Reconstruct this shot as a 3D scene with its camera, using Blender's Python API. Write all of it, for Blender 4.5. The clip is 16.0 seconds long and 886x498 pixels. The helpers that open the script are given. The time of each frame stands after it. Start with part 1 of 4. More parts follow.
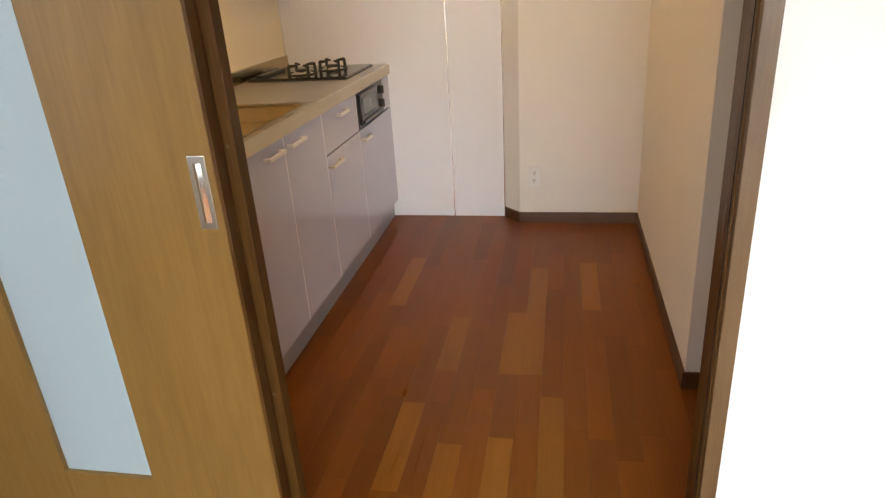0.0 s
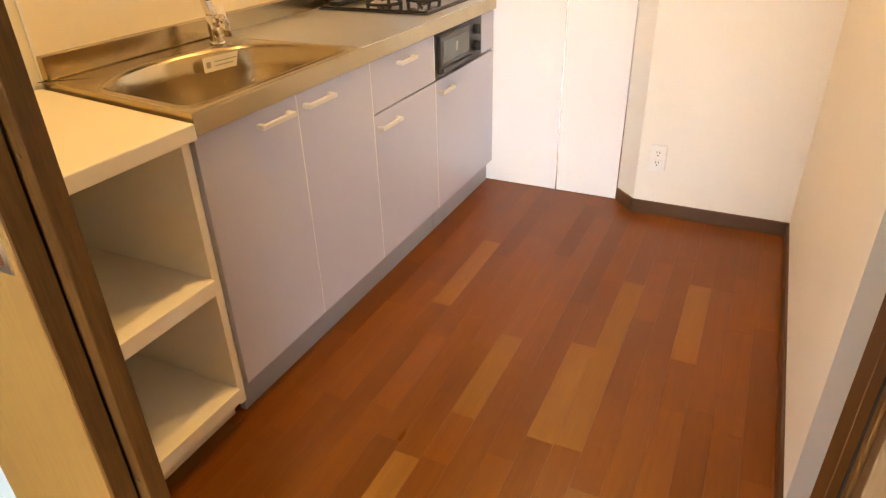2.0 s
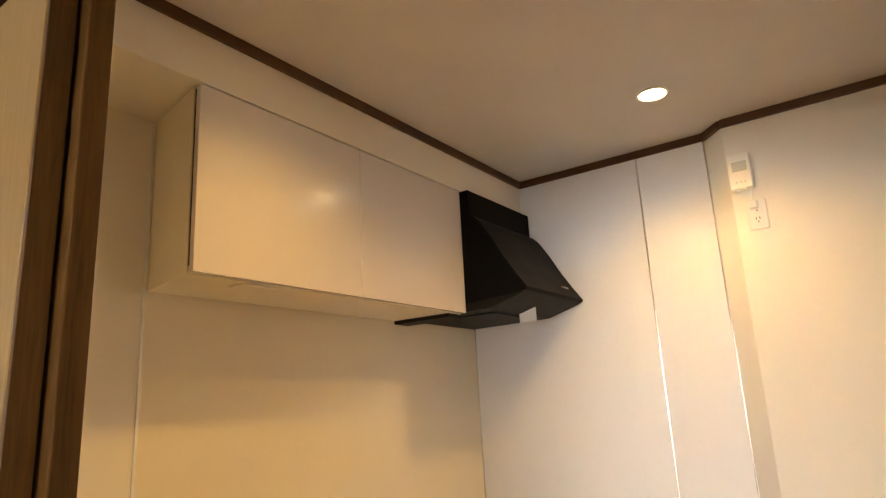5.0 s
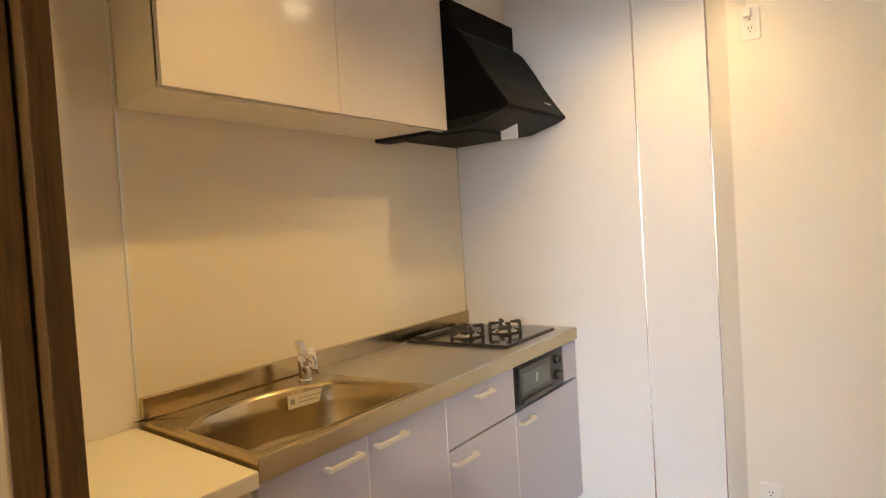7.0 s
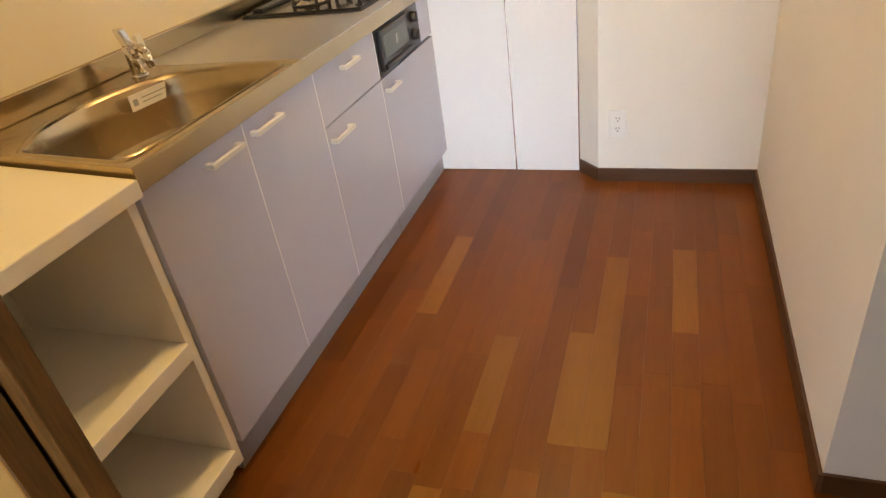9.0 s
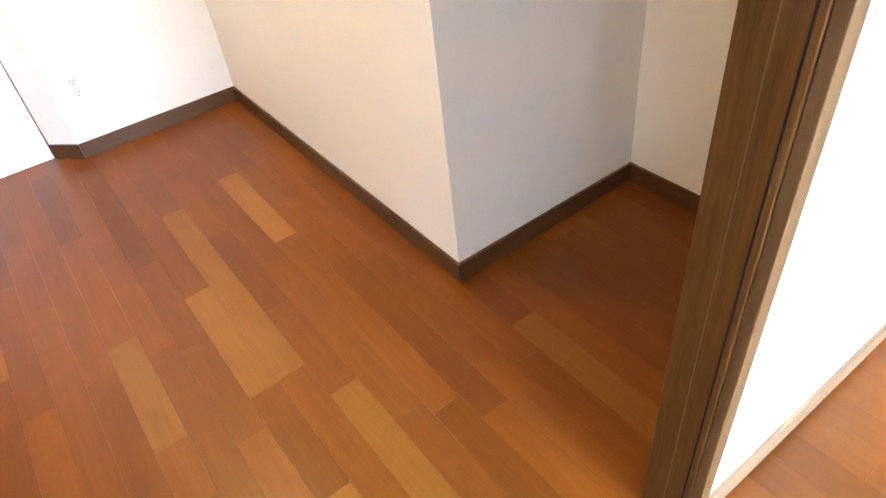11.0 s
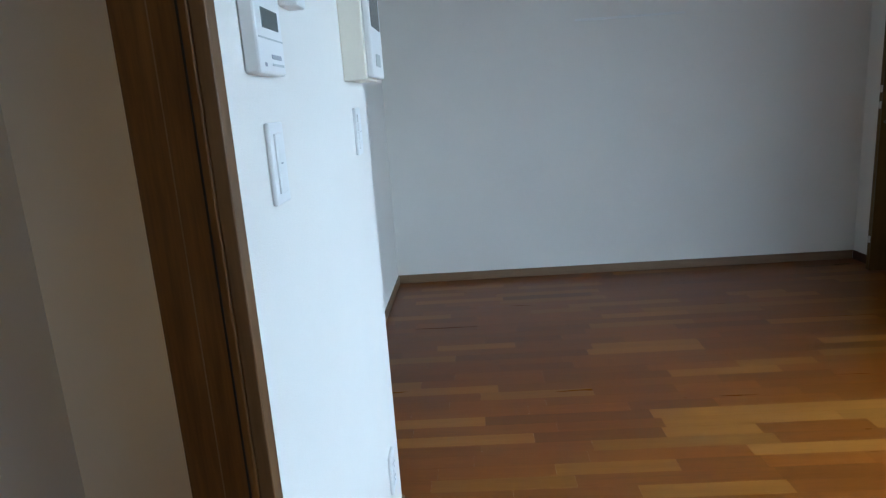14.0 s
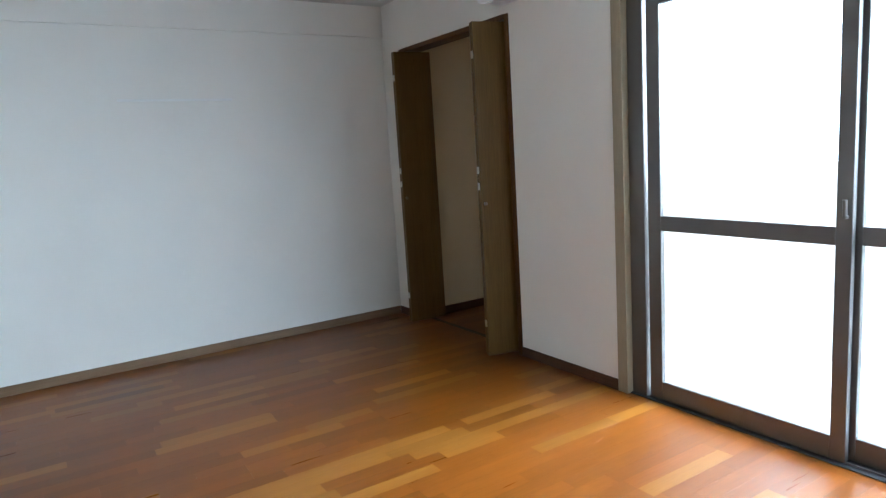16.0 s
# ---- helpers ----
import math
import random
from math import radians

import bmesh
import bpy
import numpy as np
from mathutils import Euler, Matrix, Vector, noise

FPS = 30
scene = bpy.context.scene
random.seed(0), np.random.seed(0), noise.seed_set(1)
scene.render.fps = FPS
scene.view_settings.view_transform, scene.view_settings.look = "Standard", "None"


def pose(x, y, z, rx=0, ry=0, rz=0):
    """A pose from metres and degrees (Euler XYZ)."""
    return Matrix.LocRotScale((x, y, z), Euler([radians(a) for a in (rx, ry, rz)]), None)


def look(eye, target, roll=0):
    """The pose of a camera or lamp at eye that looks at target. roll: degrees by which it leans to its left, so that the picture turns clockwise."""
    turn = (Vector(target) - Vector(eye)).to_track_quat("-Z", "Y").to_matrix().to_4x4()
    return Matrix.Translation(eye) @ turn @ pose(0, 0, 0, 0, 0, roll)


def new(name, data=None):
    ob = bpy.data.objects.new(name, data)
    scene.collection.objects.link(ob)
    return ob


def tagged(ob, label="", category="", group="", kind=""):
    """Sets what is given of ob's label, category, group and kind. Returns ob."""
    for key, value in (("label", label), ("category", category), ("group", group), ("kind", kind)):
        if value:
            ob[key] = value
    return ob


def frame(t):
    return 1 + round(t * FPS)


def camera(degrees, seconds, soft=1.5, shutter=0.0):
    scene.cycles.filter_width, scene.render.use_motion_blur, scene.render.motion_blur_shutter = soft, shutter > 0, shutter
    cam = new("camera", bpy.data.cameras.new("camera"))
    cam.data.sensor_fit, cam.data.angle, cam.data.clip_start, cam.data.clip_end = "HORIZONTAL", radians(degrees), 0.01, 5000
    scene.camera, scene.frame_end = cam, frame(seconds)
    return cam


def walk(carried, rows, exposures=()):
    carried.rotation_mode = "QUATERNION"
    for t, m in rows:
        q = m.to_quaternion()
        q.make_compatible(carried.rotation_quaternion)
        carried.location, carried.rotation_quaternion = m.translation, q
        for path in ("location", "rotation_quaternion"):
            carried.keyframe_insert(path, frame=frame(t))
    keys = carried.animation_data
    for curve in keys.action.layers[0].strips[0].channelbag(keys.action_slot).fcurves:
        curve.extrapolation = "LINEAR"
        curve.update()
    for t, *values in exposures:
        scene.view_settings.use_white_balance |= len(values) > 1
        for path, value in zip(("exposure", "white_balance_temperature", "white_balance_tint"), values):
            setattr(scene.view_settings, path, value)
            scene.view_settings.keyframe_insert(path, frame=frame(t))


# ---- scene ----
cam = camera(69.1, 16.0, soft=1.3)
# camera path: seconds, eye, target, roll
PATH = [
    (0, (0.547, 0.406, 1.296), (0.188, 2.213, 0.517), -3.5),
    (0.5, (0.6, 0.636, 1.306), (0.086, 2.375, 0.462), -1.9),
    (1, (0.63, 0.808, 1.298), (0.006, 2.487, 0.408), -1.8),
    (1.5, (0.644, 1.0, 1.288), (-0.019, 2.625, 0.328), -2.3),
    (2, (0.713, 1.082, 1.294), (-0.061, 2.647, 0.317), -1.6),
    (2.5, (0.746, 1.126, 1.293), (-0.206, 2.668, 0.448), -1.9),
    (3, (0.763, 1.147, 1.311), (-0.274, 2.75, 0.717), -2.5),
    (3.5, (0.763, 1.158, 1.341), (-0.323, 2.814, 1.063), -2.8),
    (4, (0.761, 1.155, 1.346), (-0.341, 2.824, 1.349), -2.9),
    (4.2, (0.755, 1.15, 1.37), (-0.341, 2.821, 1.442), -2.9),
    (5.3, (0.768, 1.155, 1.395), (-0.335, 2.725, 1.930), -3.0),
    (6.3, (0.782, 1.157, 1.397), (-0.333, 2.79, 1.7), -3.3),
    (6.5, (0.79, 1.154, 1.397), (-0.328, 2.8, 1.599), -3.1),
    (7, (0.775, 1.156, 1.37), (-0.349, 2.809, 1.303), -3.6),
    (7.5, (0.79, 1.157, 1.37), (-0.332, 2.782, 1.054), -3.4),
    (8, (0.773, 1.167, 1.36), (-0.326, 2.742, 0.801), -3.3),
    (8.5, (0.731, 1.174, 1.335), (-0.287, 2.69, 0.52), -5.1),
    (9, (0.584, 1.187, 1.318), (-0.046, 2.773, 0.275), -8.6),
    (9.2, (0.546, 1.181, 1.297), (0.072, 2.781, 0.193), -9.4),
    (11.3, (0.202, 1.237, 1.188), (1.129, 2.457, -0.097), -8.6),
    (11.5, (0.179, 1.186, 1.193), (1.19, 2.387, -0.046), -9.7),
    (12, (0.148, 1.183, 1.24), (1.588, 2.075, 0.175), -4.4),
    (12.5, (0.107, 1.253, 1.252), (1.83, 1.792, 0.391), -4.6),
    (13, (0.089, 1.257, 1.269), (1.924, 1.636, 0.569), -2.4),
    (13.5, (0.066, 1.226, 1.294), (1.967, 1.486, 0.731), -3.5),
    (14, (0.12, 1.201, 1.301), (2.067, 1.3, 0.854), -4.0),
    (14.5, (0.114, 1.14, 1.315), (2.061, 0.919, 0.918), -3.3),
    (15, (0.084, 1.078, 1.332), (1.974, 0.531, 0.975), -3.4),
    (15.5, (0.067, 1.033, 1.338), (1.865, 0.22, 1.01), -3.7),
    (16, (0.053, 1.001, 1.32), (1.723, -0.059, 1.02), -3.6),
]
EXPOSURE = [(0.0, -0.30, 7100, 14), (0.7, 0.00, 7500, 15), (1.5, 0.46, 7700, 16), (2.5, 0.64, 6900, 14), (3.5, 0.26, 6400, 13), (4.2, 0.14, 7200, 13),
            (6.5, 0.10, 7400, 11), (7.0, 0.10, 6600, 10), (8.0, 0.26, 5700, 8), (8.5, 0.24, 5650, 8), (9.2, 0.32, 6600, 10),
            (11.3, 1.34, 5500, 8), (11.8, 1.16, 5500, 8), (12.5, 0.60, 5600, 6), (13.0, -0.02, 5300, 4), (13.5, -0.56, 5250, 3), (14.0, -0.98, 5200, 3),
            (14.5, -1.04, 5200, 3), (15.0, -0.66, 5250, 3), (16.0, -0.18, 5350, 3)]
walk(cam, [(t, look(eye, target, roll)) for t, eye, target, roll in PATH], EXPOSURE)

# ---- light ----
world = bpy.data.worlds.new("sky")
scene.world = world
world.use_nodes = True
_wn = world.node_tree
_sky = _wn.nodes.new("ShaderNodeTexSky")
_sky.sky_type = "NISHITA"
_sky.sun_disc = False
_sky.sun_elevation = radians(48)
_sky.sun_rotation = radians(150)
_wn.links.new(_sky.outputs[0], _wn.nodes["Background"].inputs[0])
_wn.nodes["Background"].inputs[1].default_value = 0.15

sun = new("sun", bpy.data.lights.new("sun", "SUN"))
sun.data.energy, sun.data.angle, sun.data.color = 1.2, radians(12), (1.0, 0.96, 0.9)
sun.matrix_world = look((0, 0, 20), (6, 14, 0))


def area(name, eye, target, sx, sy, watts, color, spread=180):
    ob = new(name, bpy.data.lights.new(name, "AREA"))
    ob.data.shape, ob.data.size, ob.data.size_y, ob.data.energy, ob.data.color = "RECTANGLE", sx, sy, watts, color
    ob.data.spread = radians(spread)
    ob.matrix_world = look(eye, target)
    return ob


# daylight that comes down from the sky through the balcony window
area("window_daylight", (0.40, -2.70, 1.90), (0.85, -1.70, 1.12), 5.4, 2.3, 820, (0.80, 0.90, 1.0), 140)
# added lamp at an unseen west window, for the daylight band on the column
area("side_window_daylight", (-2.62, -0.98, 1.10), (-1.62, -0.90, 1.02), 0.84, 1.86, 15, (0.80, 0.90, 1.0))
LAMPS = [((0.185, 3.385), 52), ((-0.100, 2.260), 40)]   # two recessed downlights in the kitchen ceiling
for (lx, ly), watts in LAMPS:
    lamp_light = new("downlight_light", bpy.data.lights.new("downlight_light", "SPOT"))
    lamp_light.data.energy, lamp_light.data.color = watts, (1.0, 0.61, 0.19)
    lamp_light.data.spot_size, lamp_light.data.spot_blend, lamp_light.data.shadow_soft_size = radians(142), 0.9, 0.045
    lamp_light.matrix_world = look((lx, ly, 2.450), (lx, ly, 0))

# ---- materials ----


def nodes_of(name):
    m = bpy.data.materials.new(name)
    m.use_nodes = True
    return m, m.node_tree, m.node_tree.nodes["Principled BSDF"]


def surface(name, color, rough=0.5, metal=0.0, vary=0.06, scale=6.0, fine=180.0, bump=0.05, stretch=(1, 1, 1), spec=0.5, coat=0.0):
    """A surface with stains at a large scale and grain and relief at a fine one."""
    m, nt, b = nodes_of(name)
    co = nt.nodes.new("ShaderNodeTexCoord")
    mp = nt.nodes.new("ShaderNodeMapping")
    mp.inputs["Scale"].default_value = stretch
    nt.links.new(co.outputs["Object"], mp.inputs[0])
    big, small = nt.nodes.new("ShaderNodeTexNoise"), nt.nodes.new("ShaderNodeTexNoise")
    big.inputs["Scale"].default_value, small.inputs["Scale"].default_value = scale, fine
    big.inputs["Detail"].default_value, small.inputs["Detail"].default_value = 4, 3
    for n in (big, small):
        nt.links.new(mp.outputs[0], n.inputs["Vector"])
    mix = nt.nodes.new("ShaderNodeMath")
    mix.operation = "MULTIPLY_ADD"
    mix.inputs[1].default_value = 0.65
    half = nt.nodes.new("ShaderNodeMath")
    half.operation = "MULTIPLY"
    half.inputs[1].default_value = 0.35
    nt.links.new(small.outputs[0], half.inputs[0])
    nt.links.new(big.outputs[0], mix.inputs[0])
    nt.links.new(half.outputs[0], mix.inputs[2])
    ramp = nt.nodes.new("ShaderNodeValToRGB")
    ramp.color_ramp.elements[0].position, ramp.color_ramp.elements[1].position = 0.3, 0.7
    ramp.color_ramp.elements[0].color = (*[max(0, c * (1 - vary * 1.4)) for c in color], 1)
    ramp.color_ramp.elements[1].color = (*[min(1, c * (1 + vary)) for c in color], 1)
    nt.links.new(mix.outputs[0], ramp.inputs[0])
    nt.links.new(ramp.outputs[0], b.inputs["Base Color"])
    rr = nt.nodes.new("ShaderNodeMapRange")
    rr.inputs[3].default_value, rr.inputs[4].default_value = max(0.02, rough * 0.85), min(1, rough * 1.15)
    nt.links.new(big.outputs[0], rr.inputs[0])
    nt.links.new(rr.outputs[0], b.inputs["Roughness"])
    b.inputs["Metallic"].default_value = metal
    b.inputs["Specular IOR Level"].default_value = spec
    b.inputs["Coat Weight"].default_value = coat
    if bump:
        bp = nt.nodes.new("ShaderNodeBump")
        bp.inputs["Strength"].default_value, bp.inputs["Distance"].default_value = bump, 0.002
        nt.links.new(small.outputs[0], bp.inputs["Height"])
        nt.links.new(bp.outputs[0], b.inputs["Normal"])
    return m


def wood(name, light, dark, rough=0.4, along="z", grain=26.0, piece=False, bump=0.06, coat=0.0, spec=0.4):
    """Wood with long grain along one axis; each piece takes its own tone and its own stretch of grain."""
    m, nt, b = nodes_of(name)
    co = nt.nodes.new("ShaderNodeTexCoord")
    mp = nt.nodes.new("ShaderNodeMapping")
    s = {"x": (0.06, 1, 1), "y": (1, 0.06, 1), "z": (1, 1, 0.06)}[along]
    mp.inputs["Scale"].default_value = s
    source = co.outputs["Object"]
    info = nt.nodes.new("ShaderNodeObjectInfo")
    if piece:
        off = nt.nodes.new("ShaderNodeVectorMath")
        off.operation = "MULTIPLY_ADD"
        comb = nt.nodes.new("ShaderNodeCombineXYZ")
        for i in range(3):
            nt.links.new(info.outputs["Random"], comb.inputs[i])
        off.inputs[1].default_value = (37, 91, 53)
        nt.links.new(comb.outputs[0], off.inputs[0])
        nt.links.new(source, off.inputs[2])
        source = off.outputs[0]
    nt.links.new(source, mp.inputs[0])
    n1, n2 = nt.nodes.new("ShaderNodeTexNoise"), nt.nodes.new("ShaderNodeTexNoise")
    n1.inputs["Scale"].default_value, n1.inputs["Detail"].default_value, n1.inputs["Distortion"].default_value = grain, 5, 0.6
    n2.inputs["Scale"].default_value, n2.inputs["Detail"].default_value = grain * 7, 3
    for n in (n1, n2):
        nt.links.new(mp.outputs[0], n.inputs["Vector"])
    add = nt.nodes.new("ShaderNodeMath")
    add.operation = "MULTIPLY_ADD"
    add.inputs[1].default_value = 0.45
    nt.links.new(n2.outputs[0], add.inputs[0])
    sc = nt.nodes.new("ShaderNodeMath")
    sc.operation = "MULTIPLY"
    sc.inputs[1].default_value = 0.55
    nt.links.new(n1.outputs[0], sc.inputs[0])
    nt.links.new(sc.outputs[0], add.inputs[2])
    ramp = nt.nodes.new("ShaderNodeValToRGB")
    ramp.color_ramp.elements[0].position, ramp.color_ramp.elements[1].position = 0.34, 0.66
    ramp.color_ramp.elements[0].color, ramp.color_ramp.elements[1].color = (*dark, 1), (*light, 1)
    nt.links.new(add.outputs[0], ramp.inputs[0])
    out = ramp.outputs[0]
    if piece:
        hsv = nt.nodes.new("ShaderNodeHueSaturation")
        mr = nt.nodes.new("ShaderNodeMapRange")
        mr.inputs[3].default_value, mr.inputs[4].default_value = 0.86, 1.12
        nt.links.new(info.outputs["Random"], mr.inputs[0])
        nt.links.new(mr.outputs[0], hsv.inputs["Value"])
        nt.links.new(out, hsv.inputs["Color"])
        out = hsv.outputs[0]
    nt.links.new(out, b.inputs["Base Color"])
    rr = nt.nodes.new("ShaderNodeMapRange")
    rr.inputs[3].default_value, rr.inputs[4].default_value = rough * 0.8, rough * 1.2
    nt.links.new(n1.outputs[0], rr.inputs[0])
    nt.links.new(rr.outputs[0], b.inputs["Roughness"])
    b.inputs["Coat Weight"].default_value, b.inputs["Coat Roughness"].default_value = coat, 0.2
    b.inputs["Specular IOR Level"].default_value = spec
    bp = nt.nodes.new("ShaderNodeBump")
    bp.inputs["Strength"].default_value, bp.inputs["Distance"].default_value = bump, 0.001
    nt.links.new(n2.outputs[0], bp.inputs["Height"])
    nt.links.new(bp.outputs[0], b.inputs["Normal"])
    return m


def glass(name, tint=(0.95, 0.98, 0.97), rough=0.0):
    m, nt, b = nodes_of(name)
    b.inputs["Base Color"].default_value = (*tint, 1)
    b.inputs["Transmission Weight"].default_value, b.inputs["Roughness"].default_value = 1.0, rough
    b.inputs["IOR"].default_value = 1.45
    return m


def glow(name, color, strength):
    m, nt, b = nodes_of(name)
    b.inputs["Base Color"].default_value = (*color, 1)
    b.inputs["Emission Color"].default_value, b.inputs["Emission Strength"].default_value = (*color, 1), strength
    return m


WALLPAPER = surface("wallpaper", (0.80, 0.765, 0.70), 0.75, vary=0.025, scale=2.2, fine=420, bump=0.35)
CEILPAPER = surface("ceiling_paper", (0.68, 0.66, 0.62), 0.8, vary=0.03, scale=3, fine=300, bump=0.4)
PANEL = surface("kitchen_panel", (0.80, 0.80, 0.82), 0.16, vary=0.012, scale=1.5, fine=60, bump=0.01)
CREAMPANEL = surface("cream_kitchen_panel", (0.80, 0.735, 0.60), 0.22, vary=0.015, scale=1.5, fine=60, bump=0.01)
DOORWHITE = surface("cabinet_laminate", (0.53, 0.535, 0.64), 0.18, vary=0.015, scale=2, fine=90, bump=0.01)
UPPERWHITE = surface("upper_laminate", (0.70, 0.66, 0.66), 0.14, vary=0.012, scale=2, fine=90, bump=0.0)
CARCASS = surface("white_melamine", (0.88, 0.835, 0.71), 0.42, vary=0.025, scale=5, fine=200, bump=0.04)
KICK = surface("grey_kick", (0.33, 0.325, 0.35), 0.45, vary=0.05, scale=5, fine=120)
# plain stainless; its gold base colour paints in the reflected cream wall
STEEL = surface("brushed_steel", (0.50, 0.40, 0.245), 0.20, metal=1.0, vary=0.05, scale=8, fine=140, bump=0.05, stretch=(8, 0.6, 1))
SATIN = surface("satin_steel_top", (0.63, 0.61, 0.59), 0.38, metal=1.0, vary=0.04, scale=6, fine=500, bump=0.12)
CHROME = surface("chrome", (0.80, 0.79, 0.78), 0.08, metal=1.0, vary=0.03, scale=20, fine=100, bump=0.0)
NICKEL = surface("satin_nickel", (0.62, 0.59, 0.54), 0.28, metal=1.0, vary=0.04, scale=20, fine=200)
BLACK = surface("black_enamel", (0.018, 0.017, 0.017), 0.32, vary=0.2, scale=12, fine=160, bump=0.03)
BLACKGLASS = surface("black_glass_top", (0.022, 0.020, 0.020), 0.10, vary=0.15, scale=10, fine=100, bump=0.0)
IRON = surface("cast_iron", (0.03, 0.028, 0.026), 0.55, vary=0.25, scale=30, fine=300, bump=0.3)
HOODBLACK = surface("black_painted_steel", (0.0055, 0.005, 0.005), 0.46, vary=0.15, scale=8, fine=250, bump=0.05, spec=0.05)
HOODDARK = surface("hood_inside", (0.008, 0.008, 0.008), 0.55, vary=0.2, scale=14, fine=200, spec=0.2)
PLASTIC = surface("white_plastic", (0.80, 0.79, 0.76), 0.35, vary=0.015, scale=12, fine=150, bump=0.02)
BRONZE = surface("dull_bronze", (0.20, 0.15, 0.10), 0.45, metal=1.0, vary=0.08, scale=20, fine=200)
HANDLE = surface("ivory_handle", (0.64, 0.625, 0.575), 0.38, vary=0.03, scale=14, fine=160, bump=0.02)
GREYPLASTIC = surface("grey_plastic", (0.45, 0.47, 0.45), 0.4, vary=0.03, scale=12, fine=150)
LCD = surface("dark_display", (0.10, 0.115, 0.11), 0.2, vary=0.06, scale=30, fine=100, bump=0.0)
PAPER = surface("white_sticker", (0.82, 0.80, 0.77), 0.6, vary=0.03, scale=20, fine=200)
INK = surface("grey_ink", (0.36, 0.36, 0.38), 0.6, vary=0.05, scale=20, fine=200, bump=0)
BROWN = wood("brown_stained_wood", (0.116, 0.049, 0.011), (0.056, 0.023, 0.005), 0.42, "z", 34, coat=0.03, spec=0.2)
BROWNY = wood("brown_baseboard", (0.098, 0.044, 0.018), (0.062, 0.027, 0.011), 0.42, "y", 30, coat=0.1)
BROWNX = wood("brown_baseboard_across", (0.098, 0.044, 0.018), (0.062, 0.027, 0.011), 0.42, "x", 30, coat=0.1)
TANY = wood("oak_baseboard", (0.235, 0.150, 0.085), (0.17, 0.105, 0.055), 0.42, "y", 30)
TANX = wood("oak_baseboard_across", (0.235, 0.150, 0.085), (0.17, 0.105, 0.055), 0.42, "x", 30)
LEAF = wood("light_door_veneer", (0.262, 0.142, 0.036), (0.205, 0.108, 0.026), 0.38, "z", 20, coat=0.15)
STRIPW = surface("aluminium_joint", (0.88, 0.88, 0.89), 0.25, metal=0.15, vary=0.03)
STRIPM = surface("polished_joint", (0.93, 0.93, 0.94), 0.2, metal=1.0, vary=0.02, bump=0.0)
CASING = wood("brown_casing", (0.135, 0.074, 0.030), (0.095, 0.050, 0.020), 0.4, "z", 30)
WINCASING = wood("pale_window_casing", (0.34, 0.275, 0.175), (0.27, 0.21, 0.13), 0.4, "z", 30)
# beige lining; the yellow light inside the closet is put into its colour
CLOSETWARM = surface("closet_lining", (0.72, 0.58, 0.39), 0.6, vary=0.03, scale=3, fine=240, bump=0.1)
CLOSETWOOD = wood("closet_door_veneer", (0.140, 0.077, 0.017), (0.096, 0.052, 0.011), 0.40, "z", 18, coat=0.03, spec=0.2)
PLANK = wood("cherry_plank", (0.164, 0.0475, 0.0042), (0.128, 0.0350, 0.0031), 0.30, "y", 20, piece=True, bump=0.02, coat=0.0, spec=0.24)
PALEPLANK = wood("pale_cherry_plank", (0.214, 0.083, 0.0110), (0.176, 0.064, 0.0076), 0.30, "y", 20, piece=True, bump=0.02, coat=0.0, spec=0.24)
DEEPPLANK = wood("deep_cherry_plank", (0.142, 0.0405, 0.0037), (0.112, 0.0300, 0.0028), 0.30, "y", 20, piece=True, bump=0.02, coat=0.0, spec=0.24)
SUBFLOOR = surface("joint_dark", (0.10, 0.036, 0.007), 0.7, vary=0.1)
ALU = surface("dark_bronze_aluminium", (0.16, 0.145, 0.135), 0.38, metal=0.7, vary=0.06, scale=8, fine=220)
TRACK = surface("dark_track", (0.04, 0.04, 0.042), 0.5, metal=0.4, vary=0.1)
FROST = surface("frosted_acrylic", (0.43, 0.53, 0.565), 0.45, vary=0.01, scale=2, fine=300, bump=0.02)
GLASS = glass("clear_glass")
CONCRETE = surface("painted_balcony", (0.72, 0.72, 0.71), 0.85, vary=0.06, scale=2, fine=90, bump=0.4)
SKYGLOW = glow("overcast_sky", (0.94, 0.97, 1.0), 2.2)
LAMPGLOW = glow("warm_lamp", (1.0, 0.80, 0.48), 40)
RUBBER = surface("dark_gasket", (0.012, 0.011, 0.010), 0.7, vary=0.1, spec=0.1)

# ---- building helpers ----


def empty(name, loc, label, category, group="", kind=""):
    ob = new(name)
    ob.location, ob.empty_display_size = loc, 0.05
    return tagged(ob, label, category, group, kind)


def mesh(name, bm, material, smooth=False):
    me = bpy.data.meshes.new(name)
    bmesh.ops.recalc_face_normals(bm, faces=bm.faces)
    bm.to_mesh(me)
    bm.free()
    for m in (material if isinstance(material, (list, tuple)) else [material]):
        me.materials.append(m)
    if smooth:
        for p in me.polygons:
            p.use_smooth = True
    return me


def part(name, bm, material, parent, label="", smooth=False):
    """One mesh, in world coordinates, under a thing or a part."""
    ob = new(name, mesh(name, bm, material, smooth))
    ob.parent = parent
    if parent.type == "EMPTY":
        ob.matrix_parent_inverse = Matrix.Translation(-parent.location)
    return tagged(ob, label)


def solid(name, bm, material, label="", category="", kind="", group="", smooth=False):
    return tagged(new(name, mesh(name, bm, material, smooth)), label, category, group, kind)


